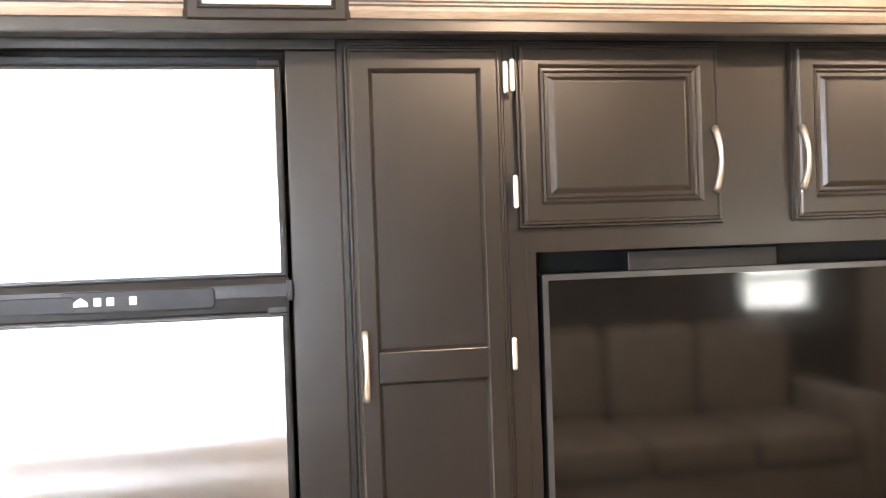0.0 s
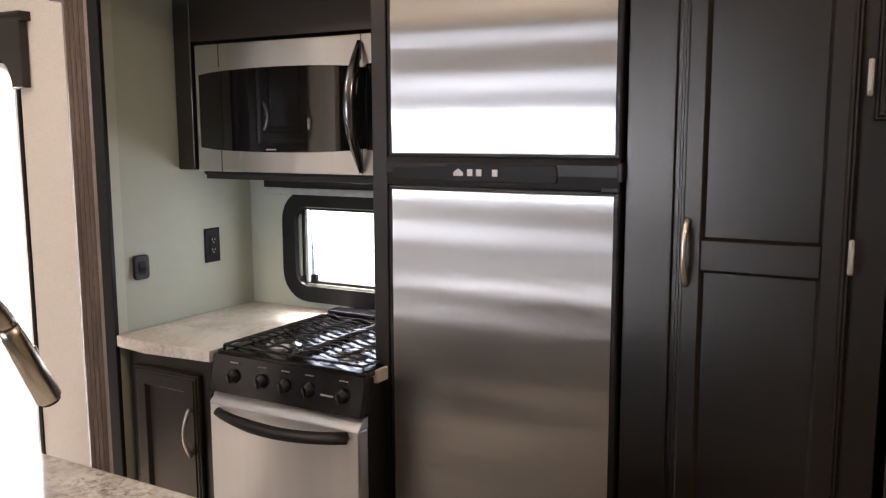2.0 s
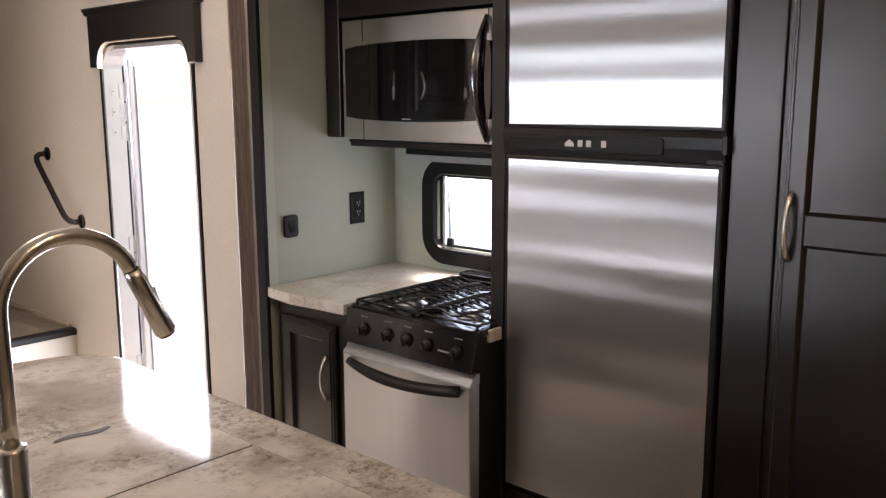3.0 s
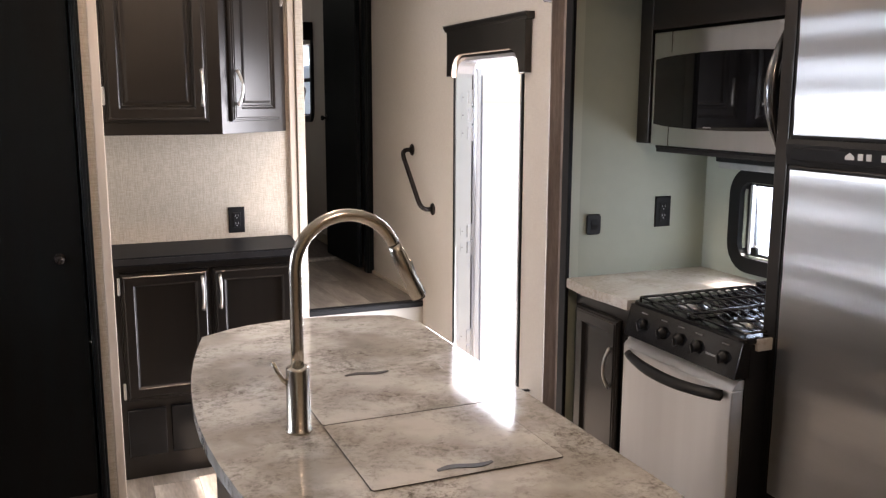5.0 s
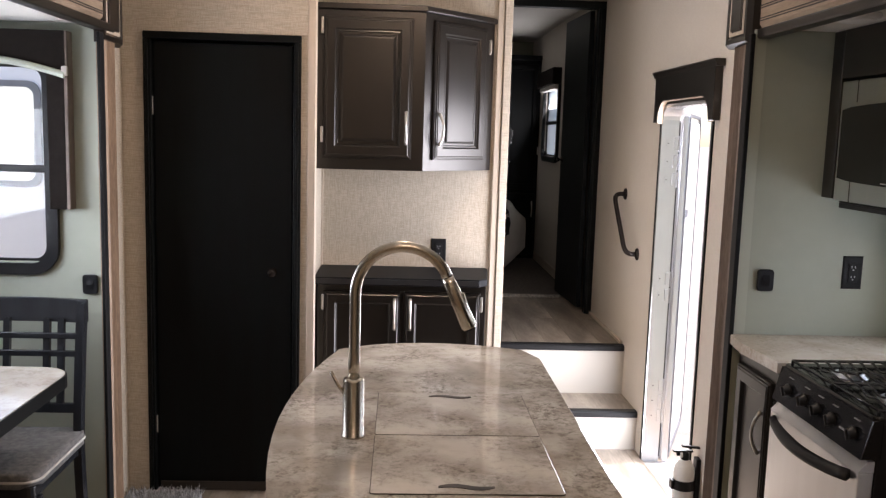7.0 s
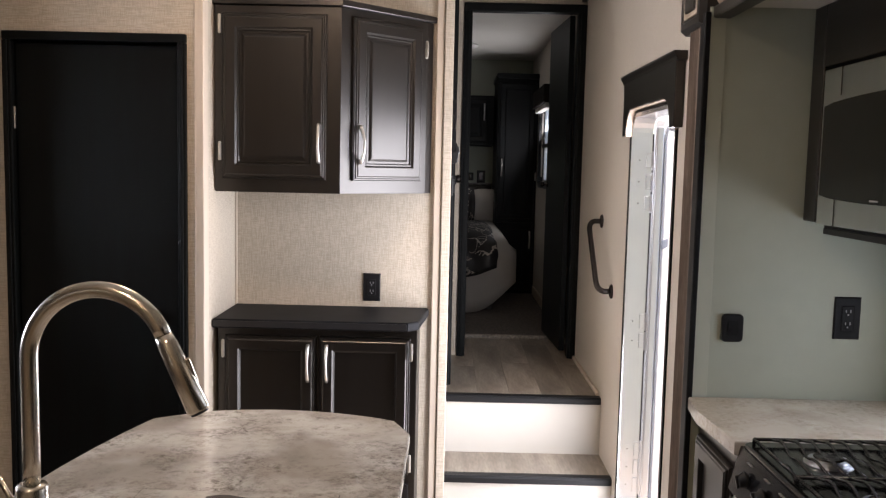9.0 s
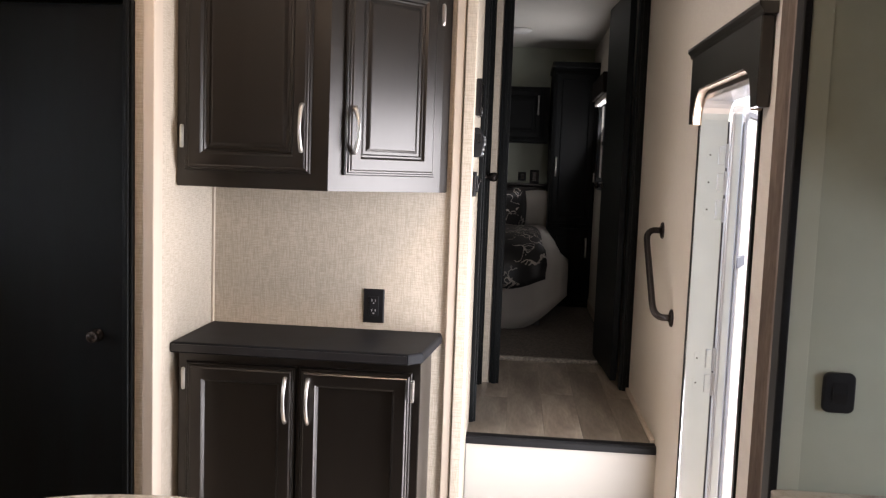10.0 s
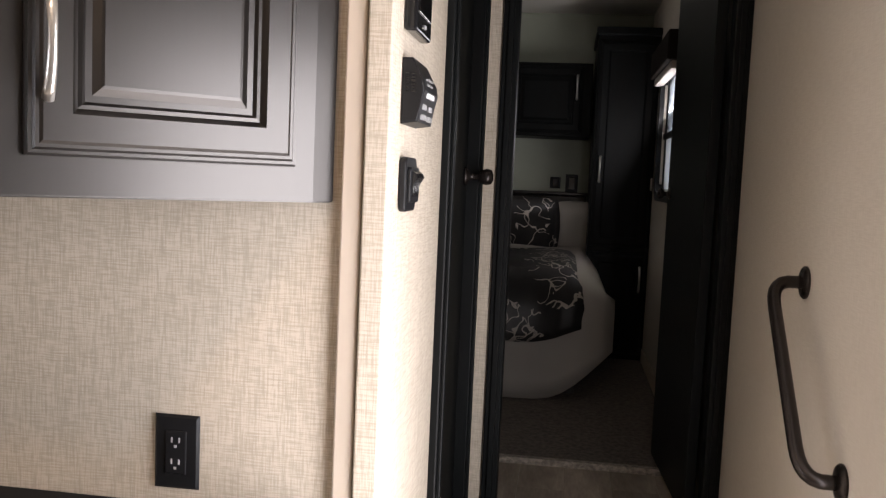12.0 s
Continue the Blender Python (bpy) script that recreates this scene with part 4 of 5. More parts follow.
def rv_window(name, m, w, h, label, bar=True, r=0.06, fw=0.045, proud=0.022, depth=0.06, slide=False):
    """Black-framed trailer window with round corners in its own xz plane, facing -y; w, h: clear opening."""
    t = thing(name, m, label, "window", "", "structure")
    part("frame", ring(rounded(-fw, -fw, w + fw, h + fw, r + fw), rounded(0, 0, w, h, r), -proud, depth), BLACK, t, "black rounded window frame")
    part("sash", ring(rounded(-0.004, -0.004, w + 0.004, h + 0.004, r), rounded(0.014, 0.014, w - 0.014, h - 0.014, max(r - 0.012, 0.01)), 0.012, 0.03), BLACK, t)
    p = part("pane", prism(rounded(0.0, 0.0, w, h, r), 0.019, 0.023, "y"), GLASS, t, "clear glass pane")
    p.visible_shadow = False
    if bar:
        part("bar", box(0.005, 0.004, h * 0.46, w - 0.005, 0.03, h * 0.46 + 0.028, 0.003), BLACK, t, "black crossbar")
    if slide:
        part("slide_rail", box(0.028, 0.0, 0.01, 0.04, 0.018, h - 0.01, 0.002), ALU, t, "pale sliding rail")
        part("latch", box(0.05, -0.004, 0.01, 0.075, 0.012, 0.04, 0.003), BLACK, t)
    return t


rv_window("window_range", pose(0.56, -1.77, 0.98, 0, 0, R90), 0.62, 0.275, "small black-framed window behind the range", False, 0.05, 0.055, slide=True)
rv_window("window_dinette_end", pose(-2.962, -1.08, 1.025), 0.38, 0.76, "tall black-framed window beside the dinette")
rv_window("window_dinette", pose(-3.0, -2.485, 1.115, 0, 0, 90), 1.17, 0.53, "wide black-framed dinette window", False)
rv_window("window_sofa", pose(-3.0, -6.295, 0.995, 0, 0, 90), 0.49, 0.44, "black-framed window behind the sofa")
FROST = glass("tinted_glass", (0.55, 0.62, 0.66), 0.5)
w_bed = rv_window("window_bedroom", pose(0.0, 2.925, 1.415, 0, 0, R90), 0.65, 0.57, "small black-framed bedroom window")

def blind():
    t = thing("window_blind", pose(0.54, -1.66, 1.285, 0, 0, R90), "raised blind with a dark head rail over the range window", "blind")
    part("head_rail", box(0.0, -0.03, 0.035, 0.76, 0.018, 0.075, 0.004), BLACK, t)
    part("folded_blind", box(0.01, -0.024, 0.012, 0.75, 0.010, 0.035, 0.003), material("grey_blind_stack", (0.42, 0.42, 0.40), 0.7, scale=30), t, "grey folded blind")
    return t


blind()

# ---- island ----
ISLAND_TOP = 0.917


def island():
    t = thing("kitchen_island", pose(-1.13, -2.5, 0), "dark wooden kitchen island base", "cabinet")
    part("body", prism(rounded(-0.26, -0.60, 0.24, 0.50, 0.03, 4), 0.0, ISLAND_TOP - 0.04, "z"), WOOD, t)
    part("toe_board", prism(rounded(-0.27, -0.61, 0.25, 0.51, 0.03, 4), 0.0, 0.07, "z", 0.003), GROOVE, t)
    return t


island()


def island_counter():
    t = thing("island_countertop", pose(0, 0, ISLAND_TOP - 0.04), "beige marbled laminate island top with a bowed side", "countertop")
    pts = [(-0.80, -1.99), (-0.805, -3.17), (-0.86, -3.235), (-1.36, -3.25)]
    # bowed long side, then the bowed far end
    for i in range(13):
        q = i / 12
        y = -3.20 + 1.28 * q
        pts.append((-1.40 - 0.088 * math.sin(math.pi * min(1, q * 1.02)) ** 0.85, y))
    for i in range(1, 11):
        q = i / 10
        pts.append((-1.37 + 0.53 * q, -1.895 + 0.085 * math.sin(math.pi * (0.12 + 0.80 * q)) - 0.02))
    part("slab", prism(pts, 0.012, 0.04, "z", 0.006, 3), MARBLE, t)
    part("underside", prism([(x * 0.985 - 0.017, y * 0.985 - 0.037) for x, y in pts], 0.0, 0.012, "z", 0.002), GROOVE, t, "dark strip under the edge")
    return t


island_counter()


def sink_cover(y0, y1, slot_y):
    t = thing("sink_cover", pose(-1.268, y0, ISLAND_TOP + 0.001), "marbled sink cover board with a wavy finger slot", "sink cover", "sink covers")
    w, d = 0.359, y1 - y0
    part("board", prism(rounded(0.0011, 0.0011, w - 0.0011, d - 0.0011, 0.006, 3), 0.0, 0.0022, "z", 0.001), MARBLE, t)
    part("groove", ring(rounded(0.0, 0.0, w, d, 0.008, 3), rounded(0.0013, 0.0013, w - 0.0013, d - 0.0013, 0.006, 3), 0.0002, 0.0014, "z"), GROOVE, t, "dark joint round the board")
    up, lo = [], []
    for i in range(17):
        q = i / 16
        x = 0.126 + 0.104 * q
        c = slot_y - y0 + 0.006 * math.sin(2 * math.pi * q)
        half = 0.0085 * math.sin(math.pi * (0.06 + 0.88 * q)) ** 0.5
        up.append((x, c + half)), lo.append((x, c - half))
    part("slot", prism(up + lo[::-1], 0.0027, 0.0036, "z"), GROOVE, t, "dark wavy finger slot")
    return t


sink_cover(-2.665, -2.36, -2.395)
sink_cover(-2.972, -2.667, -2.943)


def faucet():
    t = thing("faucet", pose(-1.314, -2.668, ISLAND_TOP), "brushed nickel gooseneck kitchen faucet with a side lever", "faucet")
    part("base", lathe([(0.0255, 0.0), (0.0255, 0.004), (0.0225, 0.007), (0.0225, 0.122), (0.021, 0.127), (0.013, 0.129)], 24), NICKEL, t, "", None, True)
    pts, hgt, R = [], 0.312, 0.100
    for i in range(6):
        pts.append((0, 0, 0.125 + (hgt - 0.125) * i / 5))
    u = Vector((0.999, -0.03, 0))
    for i in range(1, 25):
        a = radians(180 - 158 * i / 24)
        p = u * (R + R * math.cos(a)) + Vector((0, 0, hgt + R * math.sin(a)))
        pts.append(tuple(p))
    part("neck", tube(pts, 0.0122, 16), NICKEL, t, "curved gooseneck pipe", None, True)
    end = Vector(pts[-1])
    dr = (Vector(pts[-1]) - Vector(pts[-2])).normalized()
    sp = [end + dr * q for q in (0.0, 0.012, 0.014, 0.055, 0.114, 0.118)]
    s = part("spray_head", tube(sp, [0.0128, 0.0132, 0.0140, 0.0150, 0.0168, 0.014], 16), NICKEL, t, "pull-down spray head", None, True)
    part("nozzle", tube([end + dr * 0.117, end + dr * 0.121], 0.013, 12), BLACK, s)
    part("button", box(0.010, -0.005, -0.02, 0.018, 0.005, 0.02, 0.003), NICKEL, s, "", Matrix.Translation(end + dr * 0.06) @ pose(0, 0, 0, 0, -20, 16))
    lev = part("lever", tube([(-0.018, 0.0, 0.098), (-0.030, -0.001, 0.106), (-0.048, -0.004, 0.142)], [0.0075, 0.0042, 0.0038], 10), NICKEL, t, "thin side lever", None, True)
    return t


faucet()

# ---- small cabinets in the niche ----
def hutch_base():
    t = thing("hutch_base_cabinet", pose(-1.585, -0.665, 0), "dark low cabinet with two framed doors", "cabinet")
    w = 0.755
    part("body", box(0.0, 0.0, 0.0, w, 0.33, 0.893, 0.003), WOOD, t)
    hh = 0.53
    raised_door(t, pose(0.03, -0.021, 0.335), 0.345, hh, (0.315, hh - 0.10), [(-0.004, hh - 0.05), (-0.004, 0.05)], True)
    raised_door(t, pose(0.385, -0.021, 0.335), 0.345, hh, (0.03, hh - 0.10), [(0.349, hh - 0.05), (0.349, 0.05)], True)
    part("drawer_front", box(0.03, -0.019, 0.10, 0.18, 0.0, 0.30, 0.004), BLACKGLOSS, t, "dark glossy lower panel")
    part("drawer_front", box(0.20, -0.019, 0.10, 0.73, 0.0, 0.30, 0.004), BLACKGLOSS, t, "dark glossy lower panel")
    return t


hutch_base()


def hutch_top():
    t = thing("hutch_countertop", pose(0, 0, 0.893), "dark charcoal laminate top on the low cabinet", "countertop")
    part("slab", prism([(-1.598, -0.332), (-1.598, -0.70), (-0.865, -0.70), (-0.825, -0.66), (-0.795, -0.36), (-0.80, -0.332)], 0.0, 0.035, "z", 0.008, 3), material("charcoal_laminate", (0.011, 0.012, 0.014), 0.5, second=(0.008, 0.008, 0.009), scale=20, bump=0.05, spec=0.06), t)
    part("edge_band", box(-1.594, -0.7015, 0.006, -0.869, -0.698, 0.029, 0.001), material("charcoal_edge_band", (0.020, 0.020, 0.022), 0.35, second=(0.014, 0.014, 0.016), scale=20), t, "dark edge band")
    return t


hutch_top()


def hutch_upper():
    t = thing("hutch_wall_cabinet", pose(0, 0, 1.402), "dark wall cabinet with one straight and one angled door", "cabinet")
    h = 0.683
    part("body", prism([(-1.595, -0.335), (-1.595, -0.66), (-1.13, -0.66), (-0.822, -0.362), (-0.80, -0.335)], 0.0, h, "z", 0.003), WOOD, t)
    part("crown", prism([(-1.60, -0.335), (-1.60, -0.675), (-1.124, -0.675), (-0.808, -0.368), (-0.785, -0.335)], h, h + 0.025, "z", 0.004), WOOD_H, t)
    raised_door(t, pose(-1.567, -0.681, 0.05), 0.385, h - 0.08, (0.360, 0.135), [(-0.004, 0.56), (-0.004, 0.10)])
    a = math.degrees(math.atan2(0.298, 0.308))
    raised_door(t, pose(-1.13, -0.66, 0.05, 0, 0, a) @ pose(0.05, -0.021, 0), 0.345, h - 0.08, (0.022, 0.135), [(0.3505, 0.52)])
    return t


hutch_upper()


# ---- outlets, switches, panels on the walls ----
def outlet(m, label):
    t = thing("wall_outlet", m, label, "outlet", "wall outlets")
    part("plate", panel_rings(0.072, 0.116, [(0, -0.001), (0.004, -0.005)], 0.0), BLACKSOFT, t, "", pose(-0.036, 0, -0.058))
    b = part("receptacle", box(-0.017, -0.008, -0.034, 0.017, -0.004, 0.034, 0.002), BLACKSOFT, t)
    for z in (-0.018, 0.016):
        for x in (-0.007, 0.005):
            part("slot", box(x, -0.0088, z, x + 0.0022, -0.007, z + 0.008), SLOT, b)
        part("slot", box(-0.002, -0.0088, z - 0.008, 0.002, -0.007, z - 0.004), SLOT, b)
    return t


outlet(pose(-1.034, -0.331, 1.008), "black duplex outlet on the linen wall")
outlet(pose(0.360, -1.556, 1.128), "black duplex outlet over the kitchen counter")


def rocker(m, label):
    t = thing("wall_switch", m, label, "switch", "wall switches")
    part("plate", prism(rounded(-0.029, -0.038, 0.029, 0.038, 0.012, 4), -0.012, 0.0, "y", 0.003), BLACK, t)
    part("rocker", prism([(-0.012, -0.02), (-0.017, 0.0), (-0.012, 0.02)], -0.013, 0.013, "x", 0.0), BLACKSOFT, t)
    return t


rocker(pose(0.050, -1.556, 1.095), "black rounded switch on the pale slide wall")
rocker(pose(-2.425, -1.081, 0.945), "black rounded switch beside the dinette window")


def hall_panel(y, z0, z1, label, grille):
    t = thing("wall_control", pose(-0.719, y, z0, 0, 0, 90), label, "control panel", "hallway controls")
    w, h = 0.135, z1 - z0
    if grille:
        part("housing", prism([(0.0, 0.0), (-0.026, 0.004), (-0.030, h * 0.30), (-0.036, h * 0.52), (-0.034, h * 0.66), (-0.022, h - 0.012), (-0.016, h), (0.0, h)], 0, w, "x", 0.003), BLACK, t)
        for i in range(6):
            for a, b in ((-0.011, -0.006), (-0.022, -0.015)):
                part("slot", box(-0.0008, a, h * 0.48 + 0.0052 * i, 0.001, b, h * 0.48 + 0.0052 * i + 0.0026), BLACKGLOSS, t)
        for x, z, a, b in ((0.03, 0.60, 0.014, 0.003), (0.055, 0.60, 0.014, 0.003), (0.03, 0.68, 0.010, 0.003), (0.058, 0.68, 0.012, 0.003)):
            part("marking", box(x, -0.0375, h * z, x + a, -0.030, h * z + b), MARK_GREY, t)
        part("brand_bar", box(0.030, -0.0375, h * 0.42, 0.085, -0.030, h * 0.42 + 0.007), MARK, t, "white print bar")
        for x in (0.020, 0.075):
            for z in (0.08, 0.24):
                part("button", box(x, -0.0325, h * z, x + 0.026, -0.026, h * z + 0.008, 0.001), MARK_GREY, t)
    else:
        part("plate", box(0, -0.020, 0, w, 0.0, h, 0.005, 3), BLACKGLOSS, t)
        part("inset", box(0.012, -0.0215, 0.03, w - 0.012, -0.018, h - 0.012, 0.001), SMOKED, t)
        part("button", box(w * 0.5 - 0.006, -0.0225, 0.012, w * 0.5 + 0.006, -0.0195, 0.018, 0.001), MARK_GREY, t)
    return t


hall_panel(-0.26, 1.665, 1.79, "black framed control display", False)
hall_panel(-0.26, 1.525, 1.625, "black gas alarm with small white marks", True)


def double_switch():
    t = thing("wall_switch", pose(-0.719, -0.225, 1.43, 0, 0, 90), "black double rocker switch on the hallway wall", "switch", "wall switches")
    part("plate", prism(rounded(-0.03, -0.04, 0.06, 0.045, 0.012, 4), -0.012, 0.0, "y", 0.003), BLACK, t)
    part("bezel", prism(rounded(-0.022, -0.026, 0.052, 0.030, 0.006, 3), -0.018, -0.011, "y", 0.002), BLACK, t)
    for x in (-0.006, 0.015, 0.036):
        part("rocker", prism([(-0.016, -0.022), (-0.020, -0.010), (-0.019, 0.002), (-0.028, 0.014), (-0.025, 0.020), (-0.016, 0.026)], x - 0.0085, x + 0.0085, "x", 0.0012), BLACKGLOSS, t)
    return t


double_switch()


# glow for the lenses of the added ceiling lamps
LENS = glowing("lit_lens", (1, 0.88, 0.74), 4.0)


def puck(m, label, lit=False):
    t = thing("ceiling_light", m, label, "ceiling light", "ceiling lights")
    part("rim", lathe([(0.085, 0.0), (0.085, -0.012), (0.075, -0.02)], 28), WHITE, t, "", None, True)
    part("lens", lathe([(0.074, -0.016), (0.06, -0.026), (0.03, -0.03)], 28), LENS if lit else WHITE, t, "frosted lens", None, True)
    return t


puck(pose(0.085, -1.95, 1.945) @ Matrix.Diagonal((0.82, 0.82, 0.8, 1)), "white round ceiling light in the slide-out")
# unseen fixtures that go with the added lamps
for cx, cy in ADDED_LAMPS:
    puck(pose(cx, cy, CEILZ), "white round ceiling light added out of view, lit", True)
puck(pose(-0.60, 2.9, CEILZ), "white round bedroom ceiling light, off")

# ---- bedroom ----
for o in w_bed.children:
    if o.name.startswith("pane"):
        o.data.materials[0] = FROST
        o.visible_shadow = True


def coral_cloth():
    """Dark shiny runner with pale branching embroidery."""
    m = material("dark_embroidered_runner", (0.030, 0.027, 0.026), 0.42, second=(0.016, 0.015, 0.015), scale=9, bump=0.3, fine=0.3)
    t = m.node_tree
    b = t.nodes["Principled BSDF"]
    co = t.nodes["Texture Coordinate"]
    n = t.nodes.new("ShaderNodeTexNoise")
    n.inputs["Scale"].default_value = 7
    t.links.new(co.outputs["Object"], n.inputs["Vector"])
    add = t.nodes.new("ShaderNodeVectorMath")
    add.operation = "MULTIPLY_ADD"
    add.inputs[1].default_value = (0.12, 0.12, 0.12)
    t.links.new(n.outputs[1], add.inputs[0])
    t.links.new(co.outputs["Object"], add.inputs[2])
    strands = None
    for scale, seed, width in ((8.0, 0.0, 0.010), (11.0, 3.7, 0.012)):
        v = t.nodes.new("ShaderNodeTexNoise")
        v.noise_dimensions = "4D"
        v.inputs["Scale"].default_value, v.inputs["W"].default_value = scale, seed
        v.inputs["Detail"].default_value = 1.5
        t.links.new(add.outputs[0], v.inputs["Vector"])
        off = t.nodes.new("ShaderNodeMath")
        off.operation = "COMPARE"
        off.inputs[1].default_value, off.inputs[2].default_value = 0.5, width
        t.links.new(v.outputs[0], off.inputs[0])
        if strands is None:
            strands = off
        else:
            lt = t.nodes.new("ShaderNodeMath")
            lt.operation = "MAXIMUM"
            t.links.new(strands.outputs[0], lt.inputs[0])
            t.links.new(off.outputs[0], lt.inputs[1])
    n2 = t.nodes.new("ShaderNodeTexNoise")
    n2.inputs["Scale"].default_value = 4.0
    t.links.new(co.outputs["Object"], n2.inputs["Vector"])
    gt = t.nodes.new("ShaderNodeMath")
    gt.operation = "GREATER_THAN"
    gt.inputs[1].default_value = 0.49
    t.links.new(n2.outputs[0], gt.inputs[0])
    mul = t.nodes.new("ShaderNodeMath")
    mul.operation = "MULTIPLY"
    t.links.new(lt.outputs[0], mul.inputs[0])
    t.links.new(gt.outputs[0], mul.inputs[1])
    mix = t.nodes.new("ShaderNodeMix")
    mix.data_type = "RGBA"
    t.links.new(mul.outputs[0], mix.inputs[0])
    t.links.new(b.inputs["Base Color"].links[0].from_socket, mix.inputs[6])
    mix.inputs[7].default_value = (0.55, 0.50, 0.44, 1)
    t.links.new(mix.outputs[2], b.inputs["Base Color"])
    return m


RUNNER = coral_cloth()


def drape(x0, x1, y0, y1, top, hem, out, r=0.12, wave=0.012, n=28, m=22):
    """A cloth lying on a bed end: flat top that falls over the foot and the outer side, with soft folds."""
    bm = bmesh.new()
    grid = []
    fall = top - hem
    L = (y1 - y0) + fall
    for j in range(m + 1):
        s = L * j / m
        row = []
        for i in range(n + 1):
            x = x0 + (x1 - x0) * i / n
            if s < y1 - y0:
                y, z = y1 - s, top + out
                near = max(0.0, 1 - (y - y0) / 0.25)
                z -= 0.06 * near * near
            else:
                d = s - (y1 - y0)
                hem_up = max(0.0, (x - (x1 - 0.34)) / 0.34)
                y, z = y0 - out - 0.05 * min(1, d / 0.12), top - 0.06 - d * (1 - 0.55 * hem_up * hem_up)
            side = max(0.0, (x - (x1 - 0.16)) / 0.16)
            z -= 0.22 * side * side * (1 if s < y1 - y0 else 0.35)
            y += 0.10 * side * side * (s >= y1 - y0)
            z += wave * math.sin(13 * x + 5 * y) * (0.4 if s < y1 - y0 else 0.2)
            y += wave * math.sin(17 * x + 2.2 * z) * (s >= y1 - y0)
            row.append(bm.verts.new((x, y, z)))
        grid.append(row)
    for a, b in zip(grid, grid[1:]):
        for i in range(n):
            bm.faces.new((a[i], a[i + 1], b[i + 1], b[i]))
    geo = bmesh.ops.solidify(bm, geom=bm.faces[:], thickness=0.012)
    bmesh.ops.recalc_face_normals(bm, faces=bm.faces)
    return bm


def bed():
    t = thing("bed", pose(-0.98, 0, DECK), "made bed with a cream cover and dark patterned runner", "bed")
    part("base", box(-0.72, 2.36, 0.0, 0.60, 3.76, 0.20, 0.01), GROOVE, t)
    part("mattress", prism(rounded(-0.74, 2.28, 0.66, 3.76, (0.10, 0.10, 0.02, 0.02), 6), 0.20, 0.565, "z", 0.05, 4), SHEET, t, "", None, True)
    part("cover", drape(-0.78, 0.76, 2.25, 3.60, 0.60, 0.075, 0.0), SHEET, t, "cream bed cover falling over the foot", None, True)
    part("runner", drape(-0.60, 0.69, 2.24, 2.95, 0.611, 0.33, 0.014, wave=0.014), RUNNER, t, "dark runner with pale branching embroidery", None, True)
    return t


bed()


def pillow(m, w, h, mat, label, name="pillow"):
    t = thing(name, m, label, "pillow", "bed pillows")
    bm = bmesh.new()
    n, rows = 12, []
    for sgn in (1, -1):
        g = []
        for j in range(n + 1):
            r = []
            for i in range(n + 1):
                u, v = 2 * i / n - 1, 2 * j / n - 1
                puff = 0.075 * max(0.0, (1 - u ** 4)) ** 0.5 * max(0.0, (1 - v ** 4)) ** 0.5
                r.append(bm.verts.new((u * w / 2 * (1 - 0.05 * v * v), sgn * puff, (v + 1) * h / 2 * (1 - 0.04 * u * u))))
            g.append(r)
        for a, b in zip(g, g[1:]):
            for i in range(n):
                bm.faces.new((a[i], a[i + 1], b[i + 1], b[i]) if sgn < 0 else (b[i], b[i + 1], a[i + 1], a[i]))
    bmesh.ops.remove_doubles(bm, verts=bm.verts, dist=0.0008)
    part("cushion", bm, mat, t, "", None, True)
    return t


pillow(pose(-0.84, 3.52, DECK + 0.555, 22), 0.70, 0.36, RUNNER, "dark patterned sham leaning on the headboard")
pillow(pose(-0.40, 3.62, DECK + 0.555, 18, 0, -4), 0.24, 0.33, SHEET, "cream pillow leaning on the headboard")


def headboard():
    t = thing("headboard", pose(-1.0, 3.76, DECK), "dark low headboard behind the pillows", "headboard")
    part("panel", box(-0.75, 0.0, 0.3, 0.66, 0.038, 0.895, 0.008), WOOD_H, t)
    part("cap", box(-0.76, -0.02, 0.895, 0.67, 0.038, 0.915, 0.005), WOOD_H, t)
    return t


headboard()


def overhead_cabinet():
    t = thing("overhead_cabinet", pose(-1.72, 3.46, 1.70), "dark overhead cabinet above the bed", "cabinet")
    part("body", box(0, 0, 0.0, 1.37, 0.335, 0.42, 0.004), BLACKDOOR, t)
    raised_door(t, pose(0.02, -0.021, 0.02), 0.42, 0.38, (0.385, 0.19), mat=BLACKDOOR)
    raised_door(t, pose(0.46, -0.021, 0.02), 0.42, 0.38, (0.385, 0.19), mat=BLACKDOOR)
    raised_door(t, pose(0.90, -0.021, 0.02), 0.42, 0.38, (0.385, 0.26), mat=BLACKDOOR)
    return t


overhead_cabinet()


def wardrobe():
    t = thing("wardrobe", pose(-0.335, 3.22, DECK + 0.014), "tall dark wardrobe beside the bed", "wardrobe")
    h = 1.79
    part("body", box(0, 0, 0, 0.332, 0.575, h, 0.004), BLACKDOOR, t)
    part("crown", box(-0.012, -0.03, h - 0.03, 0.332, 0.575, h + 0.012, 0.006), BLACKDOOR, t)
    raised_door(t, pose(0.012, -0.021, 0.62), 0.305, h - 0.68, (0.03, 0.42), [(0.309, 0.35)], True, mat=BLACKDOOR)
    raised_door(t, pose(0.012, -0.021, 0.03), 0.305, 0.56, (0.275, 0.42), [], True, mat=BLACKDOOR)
    return t


wardrobe()


def bedside_outlet(m, w, h, label):
    t = thing("wall_outlet", m, label, "outlet", "wall outlets")
    part("plate", box(-w / 2, -0.008, -h / 2, w / 2, 0.0, h / 2, 0.003), BLACK, t)
    part("receptacle", box(-w / 4, -0.012, -h / 3, w / 4, -0.007, h / 3, 0.002), BLACKGLOSS, t)
    return t


bedside_outlet(pose(-0.535, 3.799, 1.435), 0.065, 0.07, "small black socket plate above the headboard")
